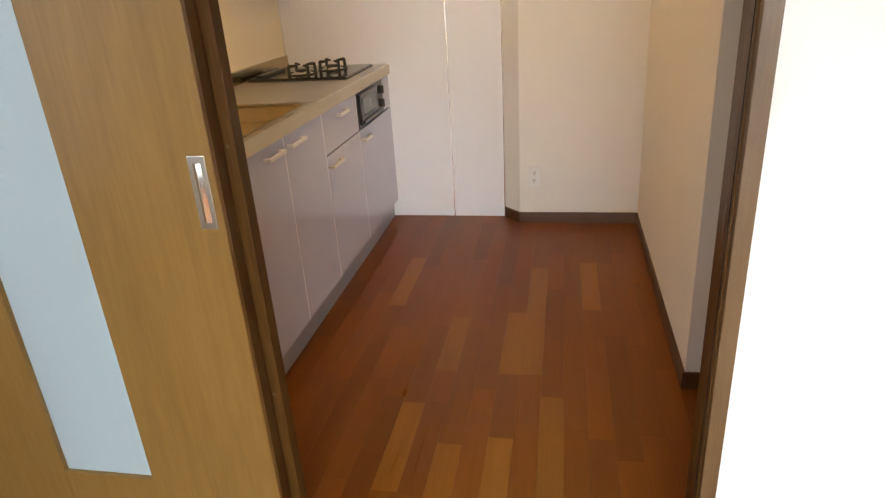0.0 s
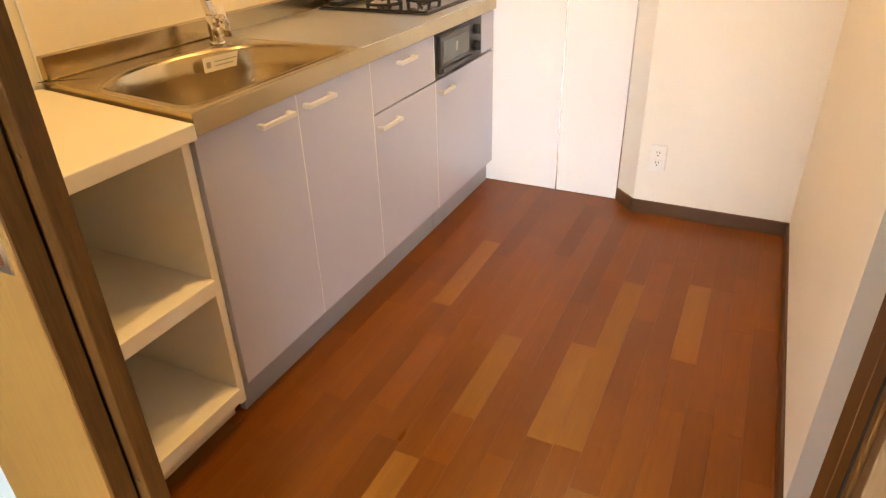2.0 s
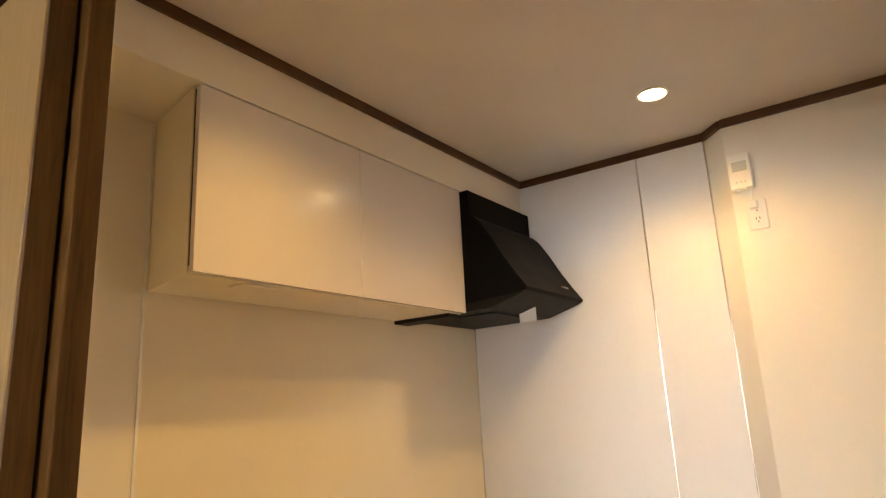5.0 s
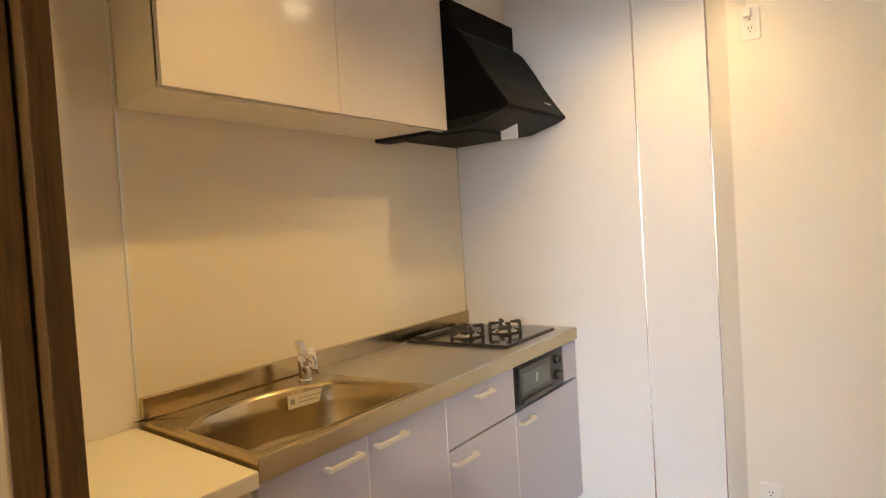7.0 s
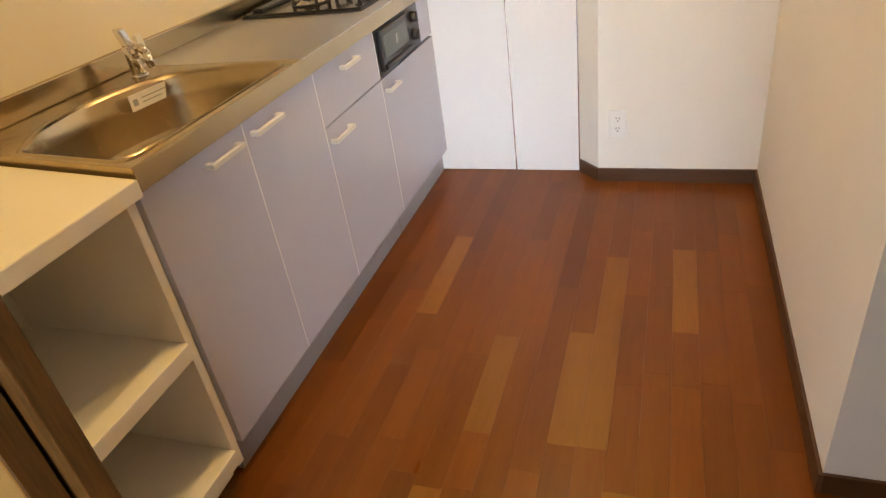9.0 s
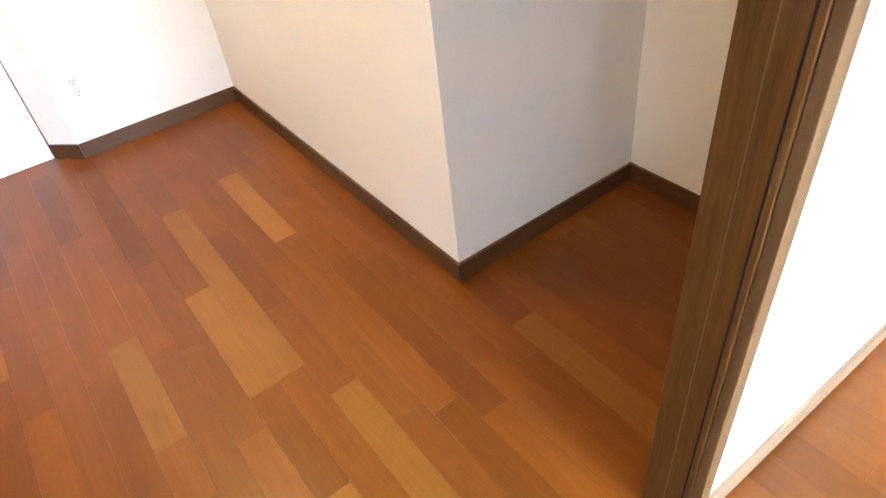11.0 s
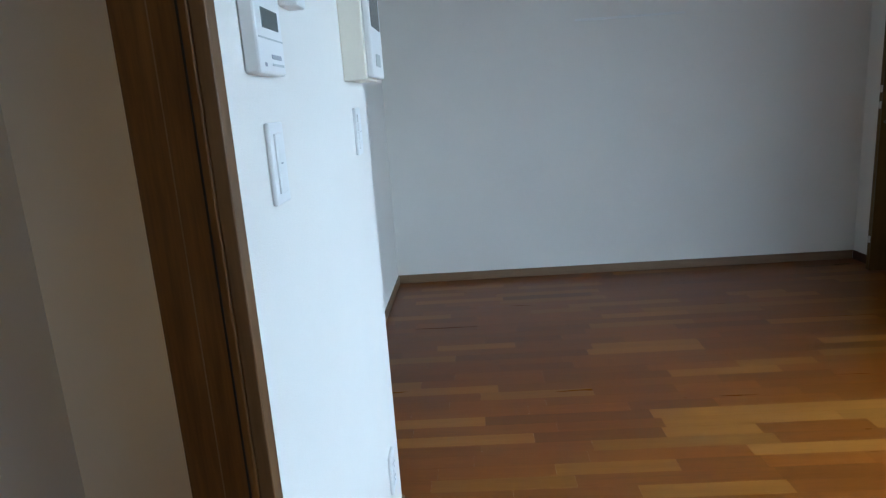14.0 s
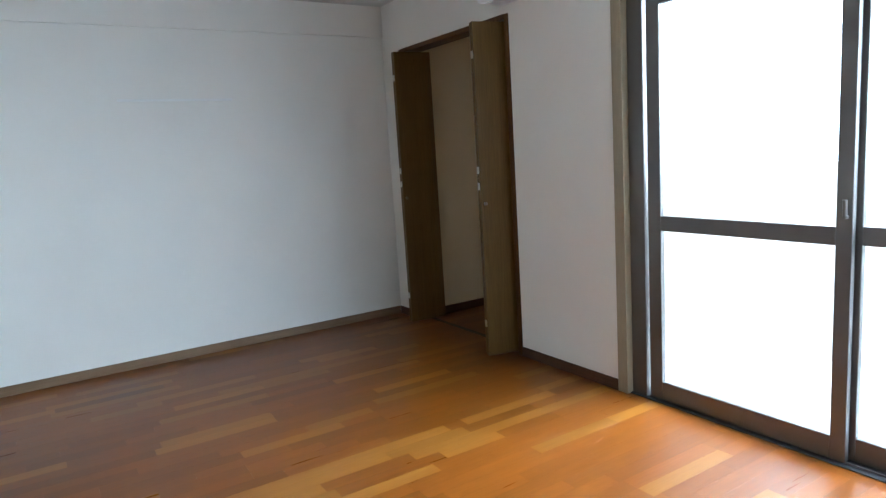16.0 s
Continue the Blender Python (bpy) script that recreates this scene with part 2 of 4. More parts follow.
def box(x0, y0, z0, x1, y1, z1, bevel=0.0, bm=None, seg=2):
    b = bmesh.new()
    bmesh.ops.create_cube(b, size=1)
    bmesh.ops.scale(b, vec=(abs(x1 - x0), abs(y1 - y0), abs(z1 - z0)), verts=b.verts)
    bmesh.ops.translate(b, vec=((x0 + x1) / 2, (y0 + y1) / 2, (z0 + z1) / 2), verts=b.verts)
    if bevel:
        bmesh.ops.bevel(b, geom=b.edges[:], offset=bevel, segments=seg, affect="EDGES", profile=0.5)
    return b if bm is None else join(bm, b)


def join(bm, b):
    me = bpy.data.meshes.new("tmp")
    b.to_mesh(me)
    b.free()
    bm.from_mesh(me)
    bpy.data.meshes.remove(me)
    return bm


def cyl(p, q, r0, r1=None, seg=20, bm=None, bevel=0.0):
    """A round bar or cone from p to q."""
    p, q = Vector(p), Vector(q)
    b = bmesh.new()
    bmesh.ops.create_cone(b, cap_ends=True, segments=seg, radius1=r0, radius2=r0 if r1 is None else r1, depth=(q - p).length)
    if bevel:
        bmesh.ops.bevel(b, geom=[e for e in b.edges if len(e.link_faces) == 2 and e.calc_face_angle() > 1], offset=bevel, segments=2, affect="EDGES", profile=0.5)
    m = (q - p).to_track_quat("Z", "Y").to_matrix().to_4x4()
    m.translation = (p + q) / 2
    bmesh.ops.transform(b, matrix=m, verts=b.verts)
    return b if bm is None else join(bm, b)


def prism(profile, axis, a, b_, bevel=0.0, bm=None):
    """A profile of (u, v) pairs drawn out along an axis from a to b."""
    b = bmesh.new()
    def at(u, v, w):
        return {"x": (w, u, v), "y": (u, w, v), "z": (u, v, w)}[axis]
    lo = [b.verts.new(at(u, v, a)) for u, v in profile]
    hi = [b.verts.new(at(u, v, b_)) for u, v in profile]
    b.faces.new(lo)
    b.faces.new(hi[::-1])
    n = len(profile)
    for i in range(n):
        b.faces.new((lo[i], lo[(i + 1) % n], hi[(i + 1) % n], hi[i]))
    bmesh.ops.recalc_face_normals(b, faces=b.faces)
    if bevel:
        bmesh.ops.bevel(b, geom=b.edges[:], offset=bevel, segments=2, affect="EDGES", profile=0.5)
    return b if bm is None else join(bm, b)


def tube(points, r, seg=12, bm=None):
    """A bent round bar through points."""
    out = bmesh.new() if bm is None else bm
    for p, q in zip(points, points[1:]):
        cyl(p, q, r, seg=seg, bm=out)
    for p in points[1:-1]:
        b = bmesh.new()
        bmesh.ops.create_uvsphere(b, u_segments=seg, v_segments=8, radius=r)
        bmesh.ops.translate(b, vec=p, verts=b.verts)
        join(out, b)
    return out

# ---- the plan ----
WX, NY = -0.978, 3.908        # kitchen: west wall, north panel wall
OUT_Y = 3.815                 # the wall with the socket
COL_X, REC_Y, REC_X = 0.955, 2.29, 1.628
A_Y, K_Y = 1.485, 1.566       # partition: room face, kitchen face
END_X, HALL_Y = 1.972, 1.78
AX, BX = 0.236, 0.322         # the angled edge of the socket wall
EX, SY, WW = 4.73, -1.515, -2.40
CEIL = 2.468
SLANT = 0.122                 # the west fittings' ends run slightly askew to the counter

# ---- setting ----
bm = box(WW - 0.2, SY - 0.115, -0.14, EX + 0.2, 4.1, -0.013)
box(3.02, SY - 0.95, -0.14, EX + 0.2, SY - 0.115, -0.013, bm=bm)
solid("floor", bm, SUBFLOOR, "dark joints under red-brown cherry strip flooring", "floor", "structure")
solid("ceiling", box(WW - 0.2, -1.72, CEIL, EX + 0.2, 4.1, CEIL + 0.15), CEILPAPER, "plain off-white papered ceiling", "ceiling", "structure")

solid("wall_kitchen_west", box(WX - 0.15, K_Y, 0, WX, NY + 0.15, CEIL), WALLPAPER, "cream papered wall behind the kitchen counter", "wall", "structure")
solid("wall_kitchen_north", box(WX, NY + 0.004, 0, AX, NY + 0.15, CEIL), WALLPAPER, "papered wall behind glossy kitchen panels", "wall", "structure")
solid("wall_socket", prism([(AX, NY + 0.15), (AX, NY), (BX, OUT_Y), (COL_X, OUT_Y), (COL_X, NY + 0.15)], "z", 0, CEIL), WALLPAPER, "cream papered wall with a low socket and an angled edge", "wall", "structure")
solid("wall_column", box(COL_X, REC_Y, 0, REC_X + 0.15, NY + 0.15, CEIL), WALLPAPER, "off-white papered wall projecting into the kitchen", "wall", "structure")
solid("wall_recess", prism([(REC_X, REC_Y), (REC_X, K_Y), (END_X, K_Y), (END_X, HALL_Y), (REC_X + 0.15, HALL_Y), (REC_X + 0.15, REC_Y)], "z", 0, CEIL), WALLPAPER, "off-white papered wall of the fridge recess", "wall", "structure")
bm = box(0.857, A_Y, 0, END_X, K_Y, CEIL)
box(-0.092, A_Y, 2.06, 0.857, K_Y, CEIL, bm=bm)
box(-1.01, 1.530, 0, -0.131, K_Y, CEIL, bm=bm)
box(-1.01, A_Y, 2.06, -0.092, 1.530, CEIL, bm=bm)
box(WW, A_Y, 0, -1.01, K_Y, CEIL, bm=bm)
solid("wall_partition", bm, WALLPAPER, "white papered partition between kitchen and main room", "wall", "structure")
bm = box(END_X, HALL_Y, 0, 2.70, HALL_Y + 0.12, CEIL)
box(2.70, HALL_Y, 2.03, 3.55, HALL_Y + 0.12, CEIL, bm=bm)
box(3.55, HALL_Y, 0, EX + 0.15, HALL_Y + 0.12, CEIL, bm=bm)
solid("wall_hall", bm, WALLPAPER, "off-white papered wall with a brown framed door", "wall", "structure")
solid("wall_east", box(EX, SY - 0.9, 0, EX + 0.15, HALL_Y, CEIL), WALLPAPER, "large plain off-white papered wall", "wall", "structure")
solid("beam_east", box(EX - 0.02, SY, 2.235, EX, HALL_Y, CEIL), WALLPAPER, "shallow papered beam along the top of the wall", "beam", "structure")
bm = box(WW - 0.15, SY - 0.12, 0, WW, -1.42, CEIL)
box(WW - 0.15, -1.42, 2.06, WW, -0.54, CEIL, bm=bm)
box(WW - 0.15, -0.54, 0, WW, K_Y, CEIL, bm=bm)
solid("wall_west", bm, WALLPAPER, "plain off-white papered wall, out of view, with an added window", "wall", "structure")
bm = box(4.43, SY - 0.12, 0, EX, SY, CEIL)
box(3.17, SY - 0.12, 2.10, 4.43, SY, CEIL, bm=bm)
box(2.345, SY - 0.12, 0, 3.17, SY, CEIL, bm=bm)
box(0.090, SY - 0.12, 2.06, 2.345, SY, CEIL, bm=bm)
box(WW, SY - 0.12, 0, 0.090, SY, CEIL, bm=bm)
solid("wall_south", bm, WALLPAPER, "white papered wall with closet and balcony window", "wall", "structure")
solid("wall_closet_west", box(3.02, SY - 0.78, 0, 3.17, SY - 0.12, CEIL), CLOSETWARM, "beige closet side, warm light put into its colour", "wall", "structure")
solid("wall_closet_east", box(4.43, SY - 0.78, 0, EX, SY - 0.12, CEIL), CLOSETWARM, "beige closet side, warm light put into its colour", "wall", "structure")
solid("wall_closet_back", box(3.02, SY - 0.90, 0, EX, SY - 0.78, CEIL), CLOSETWARM, "beige closet back, warm light put into its colour", "wall", "structure")
solid("ceiling_closet", box(3.17, SY - 0.78, 2.2, 4.43, SY - 0.12, CEIL), CLOSETWARM, "beige closet ceiling, warm light put into its colour", "ceiling", "structure")

# the lowered strip of ceiling over the wall cabinets
SOF_X = -0.660
solid("ceiling_soffit", box(WX, K_Y, 2.287, SOF_X, NY, CEIL), WALLPAPER, "cream papered soffit over the wall cabinets", "soffit", "structure")


def skirting(name, pts, h, t, mats, label):
    """A skirting board along a line of floor points, on the left hand of the line."""
    bm = bmesh.new()
    for (x0, y0), (x1, y1) in zip(pts, pts[1:]):
        d = Vector((x1 - x0, y1 - y0, 0))
        n = Vector((-d.y, d.x, 0)).normalized() * t
        e = d.normalized() * t * 0.95
        b = prism([(x0 - e.x * 0, y0), (x1, y1), (x1 + n.x, y1 + n.y), (x0 + n.x, y0 + n.y)], "z", 0, h, 0.0015)
        join(bm, b)
    return solid(name, bm, mats, label, "baseboard", "structure")


BBH = 0.061
skirting("baseboard_socket", [(COL_X, OUT_Y), (BX, OUT_Y), (AX, NY - 0.002)], BBH, 0.009, BROWNX, "dark brown wooden skirting board")
skirting("baseboard_column", [(COL_X, REC_Y - 0.009), (COL_X, OUT_Y - 0.009)], BBH, 0.009, BROWNY, "dark brown wooden skirting board")
skirting("baseboard_recess", [(REC_X, REC_Y), (COL_X, REC_Y)], BBH, 0.009, BROWNX, "dark brown wooden skirting board")
skirting("baseboard_recess_side", [(REC_X, K_Y), (REC_X, REC_Y - 0.009)], BBH, 0.009, BROWNY, "dark brown wooden skirting board")
skirting("baseboard_partition", [(END_X, A_Y), (0.858, A_Y)], BBH, 0.008, TANX, "oak coloured skirting board under a white wall")
skirting("baseboard_end", [(END_X, HALL_Y - 0.009), (END_X, A_Y - 0.008)], BBH, 0.008, TANY, "oak coloured skirting board at a wall end")
skirting("baseboard_hall", [(EX - 0.009, HALL_Y), (3.61, HALL_Y)], BBH, 0.009, TANX, "oak coloured skirting board")
skirting("baseboard_east", [(EX, SY + 0.009), (EX, HALL_Y)], BBH, 0.009, TANY, "oak coloured skirting board along the large wall")
skirting("baseboard_south", [(2.346, SY), (3.14, SY)], BBH, 0.009, BROWNX, "brown skirting board between closet and window")
skirting("baseboard_south_corner", [(4.46, SY), (EX - 0.009, SY)], BBH, 0.009, BROWNX, "short brown skirting board in the corner")
skirting("baseboard_closet", [(4.43, SY - 0.771), (4.43, SY - 0.13)], BBH, 0.009, BROWNY, "dark skirting board inside the closet")
skirting("baseboard_closet_back", [(3.17, SY - 0.78), (4.42, SY - 0.78)], BBH, 0.009, BROWNX, "dark skirting board at the closet's back")


def crown(name, pts):
    bm = bmesh.new()
    for (x0, y0), (x1, y1) in zip(pts, pts[1:]):
        d = Vector((x1 - x0, y1 - y0, 0))
        n = Vector((-d.y, d.x, 0)).normalized() * 0.014
        join(bm, prism([(x0, y0), (x1, y1), (x1 + n.x, y1 + n.y), (x0 + n.x, y0 + n.y)], "z", CEIL - 0.036, CEIL - 0.001, 0.002))
    return solid(name, bm, BROWNX, "dark brown wooden cornice strip under the ceiling", "trim", "structure")


crown("trim_north", [(AX, NY), (SOF_X, NY)])
crown("trim_socket", [(COL_X, OUT_Y), (BX, OUT_Y), (AX, NY)])
crown("trim_soffit", [(SOF_X, NY - 0.014), (SOF_X, K_Y)])
crown("trim_column", [(COL_X, REC_Y), (COL_X, OUT_Y - 0.014)])

# kitchen wall panels with their joint strips
panels = empty("kitchen_wall_panels", (WX, NY, 0), "glossy white kitchen wall panels with thin joint strips", "wall panel", kind="structure")
part("panel", box(WX + 0.006, NY - 0.004, 0.004, -0.065, NY + 0.004, CEIL - 0.002), PANEL, panels)
part("panel", box(-0.059, NY - 0.004, 0.004, AX - 0.008, NY + 0.004, CEIL - 0.002), PANEL, panels)
part("panel", box(WX - 0.001, 2.155, 0.83, WX + 0.004, NY - 0.006, 2.286), CREAMPANEL, panels, "cream kitchen panel")
part("joint_strip", cyl((-0.062, NY - 0.003, 0.004), (-0.062, NY - 0.003, CEIL - 0.037), 0.0045, seg=14), STRIPM, panels, "thin metal joint strip")
part("joint_strip", cyl((AX - 0.0045, NY - 0.003, 0.004), (AX - 0.0045, NY - 0.003, CEIL - 0.037), 0.005, seg=14), STRIPM, panels, "thin metal edge strip")
part("joint_strip", cyl((WX + 0.007, NY - 0.007, 0.94), (WX + 0.007, NY - 0.007, 1.77), 0.004, seg=14), STRIPM, panels, "thin metal corner strip")
part("joint_strip", box(WX, 2.146, 0.852, WX + 0.006, 2.1548, 2.286, 0.001), STRIPW, panels, "white edge strip")

# ---- sliding door between the rooms ----
frame_k = empty("door_frame_kitchen", (0.84, 1.52, 0), "dark brown wooden frame of a sliding door", "door frame", kind="structure")
part("jamb", box(0.829, 1.4895, 0, 0.866, K_Y + 0.010, 2.03, 0.002), BROWN, frame_k)
part("casing", box(0.832, A_Y - 0.014, 0, 0.862, 1.489, 2.03, 0.0015), CASING, frame_k, "brown wooden casing edge")
part("strike_strip", box(0.8286, 1.532, 0.002, 0.830, 1.5336, 2.02), CASING, frame_k, "thin pale strip in the jamb")
part("strike_strip", box(0.8278, 1.4990, 0.002, 0.830, 1.5015, 2.02), RUBBER, frame_k, "dark gap in the jamb")
part("jamb", box(-0.130, 1.527, 0, -0.067, 1.562, 2.03, 0.002), BROWN, frame_k)
# black strip paints the shade in the gap between leaf and jamb
part("seal_strip", box(-0.118, 1.5225, 0.002, -0.099, 1.5278, 2.02), RUBBER, frame_k, "dark strip standing in for the shaded gap along the jamb")
part("buffer", cyl((-0.083, 1.527, 1.02), (-0.083, 1.5245, 1.02), 0.004, seg=12), CASING, frame_k, "small round stop")
part("buffer", cyl((-0.083, 1.527, 0.45), (-0.083, 1.5245, 0.45), 0.004, seg=12), CASING, frame_k, "small round stop")
part("head", box(-1.01, A_Y - 0.010, 2.03, 0.868, K_Y + 0.004, 2.062, 0.002), BROWN, frame_k)
part("floor_rail", box(-0.99, 1.503, -0.013, 0.82, 1.509, 0.002), NICKEL, frame_k, "thin metal floor rail")

leaf = empty("sliding_door", (-0.54, 1.505, 0), "light wooden sliding door, slid open, with a frosted strip", "door")
LY0, LY1 = 1.484, 1.5205
G0, G1 = -0.668, -0.425
part("stile", box(G1, LY0, 0.008, -0.097, LY1, 2.02, 0.002), LEAF, leaf)
part("stile", box(-0.990, LY0, 0.008, G0, LY1, 2.02, 0.002), LEAF, leaf)
part("rail", box(G0, LY0 + 0.0005, 0.008, G1, LY1, 0.205, 0.001), LEAF, leaf)
part("rail", box(G0, LY0 + 0.0005, 1.78, G1, LY1, 2.02, 0.001), LEAF, leaf)
part("glass_strip", box(G0, 1.497, 0.205, G1, 1.512, 1.78), FROST, leaf, "frosted pale blue glazing strip")
part("edge_band", box(-0.097, LY0 + 0.001, 0.008, -0.089, LY1, 2.02, 0.001), BROWN, leaf, "dark brown door edge")
pull = part("pull_handle", box(-0.147, LY0 - 0.0025, 0.866, -0.111, LY0 + 0.001, 1.013, 0.0012), NICKEL, leaf, "satin metal recessed pull plate")
part("pull_bar", prism([(-0.140, LY0 - 0.001), (-0.129, LY0 - 0.0075), (-0.118, LY0 - 0.001)], "z", 0.880, 1.000, 0.001), CHROME, pull, "shiny rounded grip")

# ---- hall door, closed ----
hall = empty("door_hall", (3.1, HALL_Y, 0), "closed brown wooden door in a brown frame", "door", kind="structure")
part("casing", box(3.55, HALL_Y - 0.016, 0, 3.60, HALL_Y + 0.10, 2.06, 0.002), BROWN, hall)
part("casing", box(2.65, HALL_Y - 0.016, 0, 2.70, HALL_Y + 0.10, 2.06, 0.002), BROWN, hall)
part("casing", box(2.70, HALL_Y - 0.016, 2.02, 3.55, HALL_Y + 0.10, 2.06, 0.002), BROWN, hall)
part("door_leaf", box(2.705, HALL_Y + 0.03, 0.006, 3.545, HALL_Y + 0.066, 2.015, 0.002), BROWN, hall)
part("handle", tube([(3.48, HALL_Y + 0.03, 0.98), (3.48, HALL_Y - 0.02, 0.98), (3.37, HALL_Y - 0.02, 0.98)], 0.009), NICKEL, hall)

# ---- kitchen counter ----
CX = -0.395                    # plane of the cabinet fronts
CY0, CY1 = 2.078, 3.900
TOP = 0.879


def pull_handle(y0, y1, z, parent):
    """An ivory bow handle with two feet."""
    x = CX
    y0, y1, z = y0 + 0.005, y1 - 0.005, z + 0.006
    bm = bmesh.new()
    box(x - 0.001, y0, z - 0.007, x + 0.024, y0 + 0.016, z + 0.007, 0.003, bm=bm)
    box(x - 0.001, y1 - 0.016, z - 0.007, x + 0.024, y1, z + 0.007, 0.003, bm=bm)
    box(x + 0.015, y0, z - 0.007, x + 0.026, y1, z + 0.007, 0.003, bm=bm)
    return part("handle", bm, HANDLE, parent, "ivory plastic bow handle")


def base_unit(y0, y1, label, fronts):
    """A floor cabinet: its box, kick board and fronts. fronts: name, y0, y1, z0, z1, handle y0, y1, z."""
    c = empty("base_cabinet", (CX - 0.28, (y0 + y1) / 2, 0), label, "cabinet", "kitchen base cabinets")
    bm = bmesh.new()
    box(WX + 0.012, y0 + 0.001, 0.108, CX - 0.020, y0 + 0.017, 0.820, bm=bm)
    box(WX + 0.012, y1 - 0.017, 0.108, CX - 0.020, y1 - 0.001, 0.820, bm=bm)
    box(WX + 0.012, y0 + 0.017, 0.108, CX - 0.020, y1 - 0.017, 0.124, bm=bm)
    box(WX + 0.012, y0 + 0.017, 0.124, WX + 0.020, y1 - 0.017, 0.820, bm=bm)
    part("body", bm, CARCASS, c)
    part("kick_board", box(CX - 0.050, y0, 0, CX - 0.030, y1, 0.105, 0.001), KICK, c, "grey kick board")
    for name, a, b, z0, z1, h0, h1, hz in fronts:
        f = part(name, box(CX - 0.019, a + 0.0015, z0 + 0.0015, CX, b - 0.0015, z1 - 0.0015, 0.0012), DOORWHITE, c)
        if name != "side_filler":
            part("edge_band", cyl((CX - 0.0006, b, z0 + 0.003), (CX - 0.0006, b, z1 - 0.003), 0.0022, seg=10), STRIPW, f, "white door edge")
        if h1:
            pull_handle(h0, h1, hz, f)
    return c


ZB, ZT = 0.107, 0.821
base_unit(2.078, 2.834, "glossy pale lilac-white sink cabinet with two doors", [("door", 2.078, 2.452, ZB, ZT, 2.278, 2.422, 0.776), ("door", 2.452, 2.834, ZB, ZT, 2.470, 2.616, 0.776)])
base_unit(2.834, 3.292, "glossy pale lilac-white cabinet with drawer and door", [("drawer_front", 2.834, 3.292, 0.649, ZT, 3.000, 3.126, 0.776), ("door", 2.834, 3.296, ZB, 0.646, 2.846, 2.996, 0.592)])
base_unit(3.296, CY1, "glossy pale lilac-white cabinet under the gas hob", [("side_filler", 3.752, CY1, 0.655, ZT, 0, 0, 0), ("door", 3.296, CY1, ZB, 0.646, 3.312, 3.436, 0.592)])

# steel worktop with a pressed sink
worktop = empty("worktop", (-0.66, 2.98, 0.80), "satin stainless steel worktop with a rear upstand", "worktop")
SX0, SX1, SYA, SYB = -0.850, -0.425, 2.115, 2.740


def sink_outline(grow=0.0, n=10):
    """The sink's rim: straight at the front and the near end, bowed along the back."""
    corners = [(-0.425, 2.115, 0.05), (-0.425, SYB, 0.05), (-0.62, SYB, 0.10), (-0.785, 2.675, 0.10), (SX0, 2.47, 0.15), (-0.832, 2.285, 0.10), (-0.745, 2.153, 0.035)]
    corners = [(-0.62 + (x + 0.62) * (1 + grow / 0.21), 2.43 + (y - 2.43) * (1 + grow / 0.31), r) for x, y, r in corners]
    pts = []
    m = len(corners)
    for i, (x, y, r) in enumerate(corners):
        c, p, q = Vector((x, y)), Vector(corners[i - 1][:2]), Vector(corners[(i + 1) % m][:2])
        a, b = c + (p - c).normalized() * min(r, (p - c).length * 0.45), c + (q - c).normalized() * min(r, (q - c).length * 0.45)
        for k in range(n + 1):
            t = k / n
            pts.append((a * (1 - t) ** 2 + c * 2 * t * (1 - t) + b * t * t))
    return pts


def ring_faces(bm, loops):
    for lo, hi in zip(loops, loops[1:]):
        for i in range(len(lo)):
            j = (i + 1) % len(lo)
            bm.faces.new((lo[i], lo[j], hi[j], hi[i]))


bm = bmesh.new()
X0, X1 = WX + 0.006, -0.385
rim = sink_outline(0.020)
border = []
for p in rim:
    # project the rim onto the plate's edge, from the sink's middle
    c = Vector(((SX0 + SX1) / 2, (SYA + SYB) / 2))
    d = p - c
    k = min(((X1 if d.x > 0 else X0) - c.x) / d.x if abs(d.x) > 1e-6 else 9e9, ((SYB + 0.045 if d.y > 0 else CY0) - c.y) / d.y if abs(d.y) > 1e-6 else 9e9)
    border.append(c + d * k)
for ex, ey in ((X1, SYB + 0.045), (X0, SYB + 0.045), (X0, CY0), (X1, CY0)):
    i = min(range(len(border)), key=lambda i: (border[i] - Vector((ex, ey))).length)
    border[i] = Vector((ex, ey))
border = [Vector((p.x, p.y + (SLANT * (X1 - p.x) if p.y < CY0 + 1e-4 else 0))) for p in border]
ring_faces(bm, [[bm.verts.new((p.x, p.y, TOP)) for p in border], [bm.verts.new((p.x, p.y, TOP)) for p in rim]])
part("sink_deck", bm, STEEL, worktop, "shiny steel deck round the sink")
bm = box(X0, SYB + 0.045, TOP - 0.006, X1, CY1, TOP + 0.0004)
part("top_plate", bm, SATIN, worktop)
BACK_Y = CY0 + SLANT * (X1 - X0)
part("end_plate", prism([(X0, BACK_Y), (X1, CY0), (X1, CY0 + 0.0015), (X0, BACK_Y + 0.0015)], "z", TOP - 0.053, TOP - 0.0005), STEEL, worktop)
part("front_lip", prism([(X1 - 0.006, TOP - 0.053), (X1 + 0.002, TOP - 0.053), (X1 + 0.002, TOP - 0.006), (X1 - 0.001, TOP - 0.001), (X1 - 0.006, TOP - 0.001)], "y", CY0 + 0.001, CY1), STEEL, worktop, "rolled steel front edge")
part("upstand", box(X0 - 0.002, BACK_Y, TOP, X0 + 0.016, CY1, TOP + 0.064, 0.004), STEEL, worktop, "steel upstand along the wall")

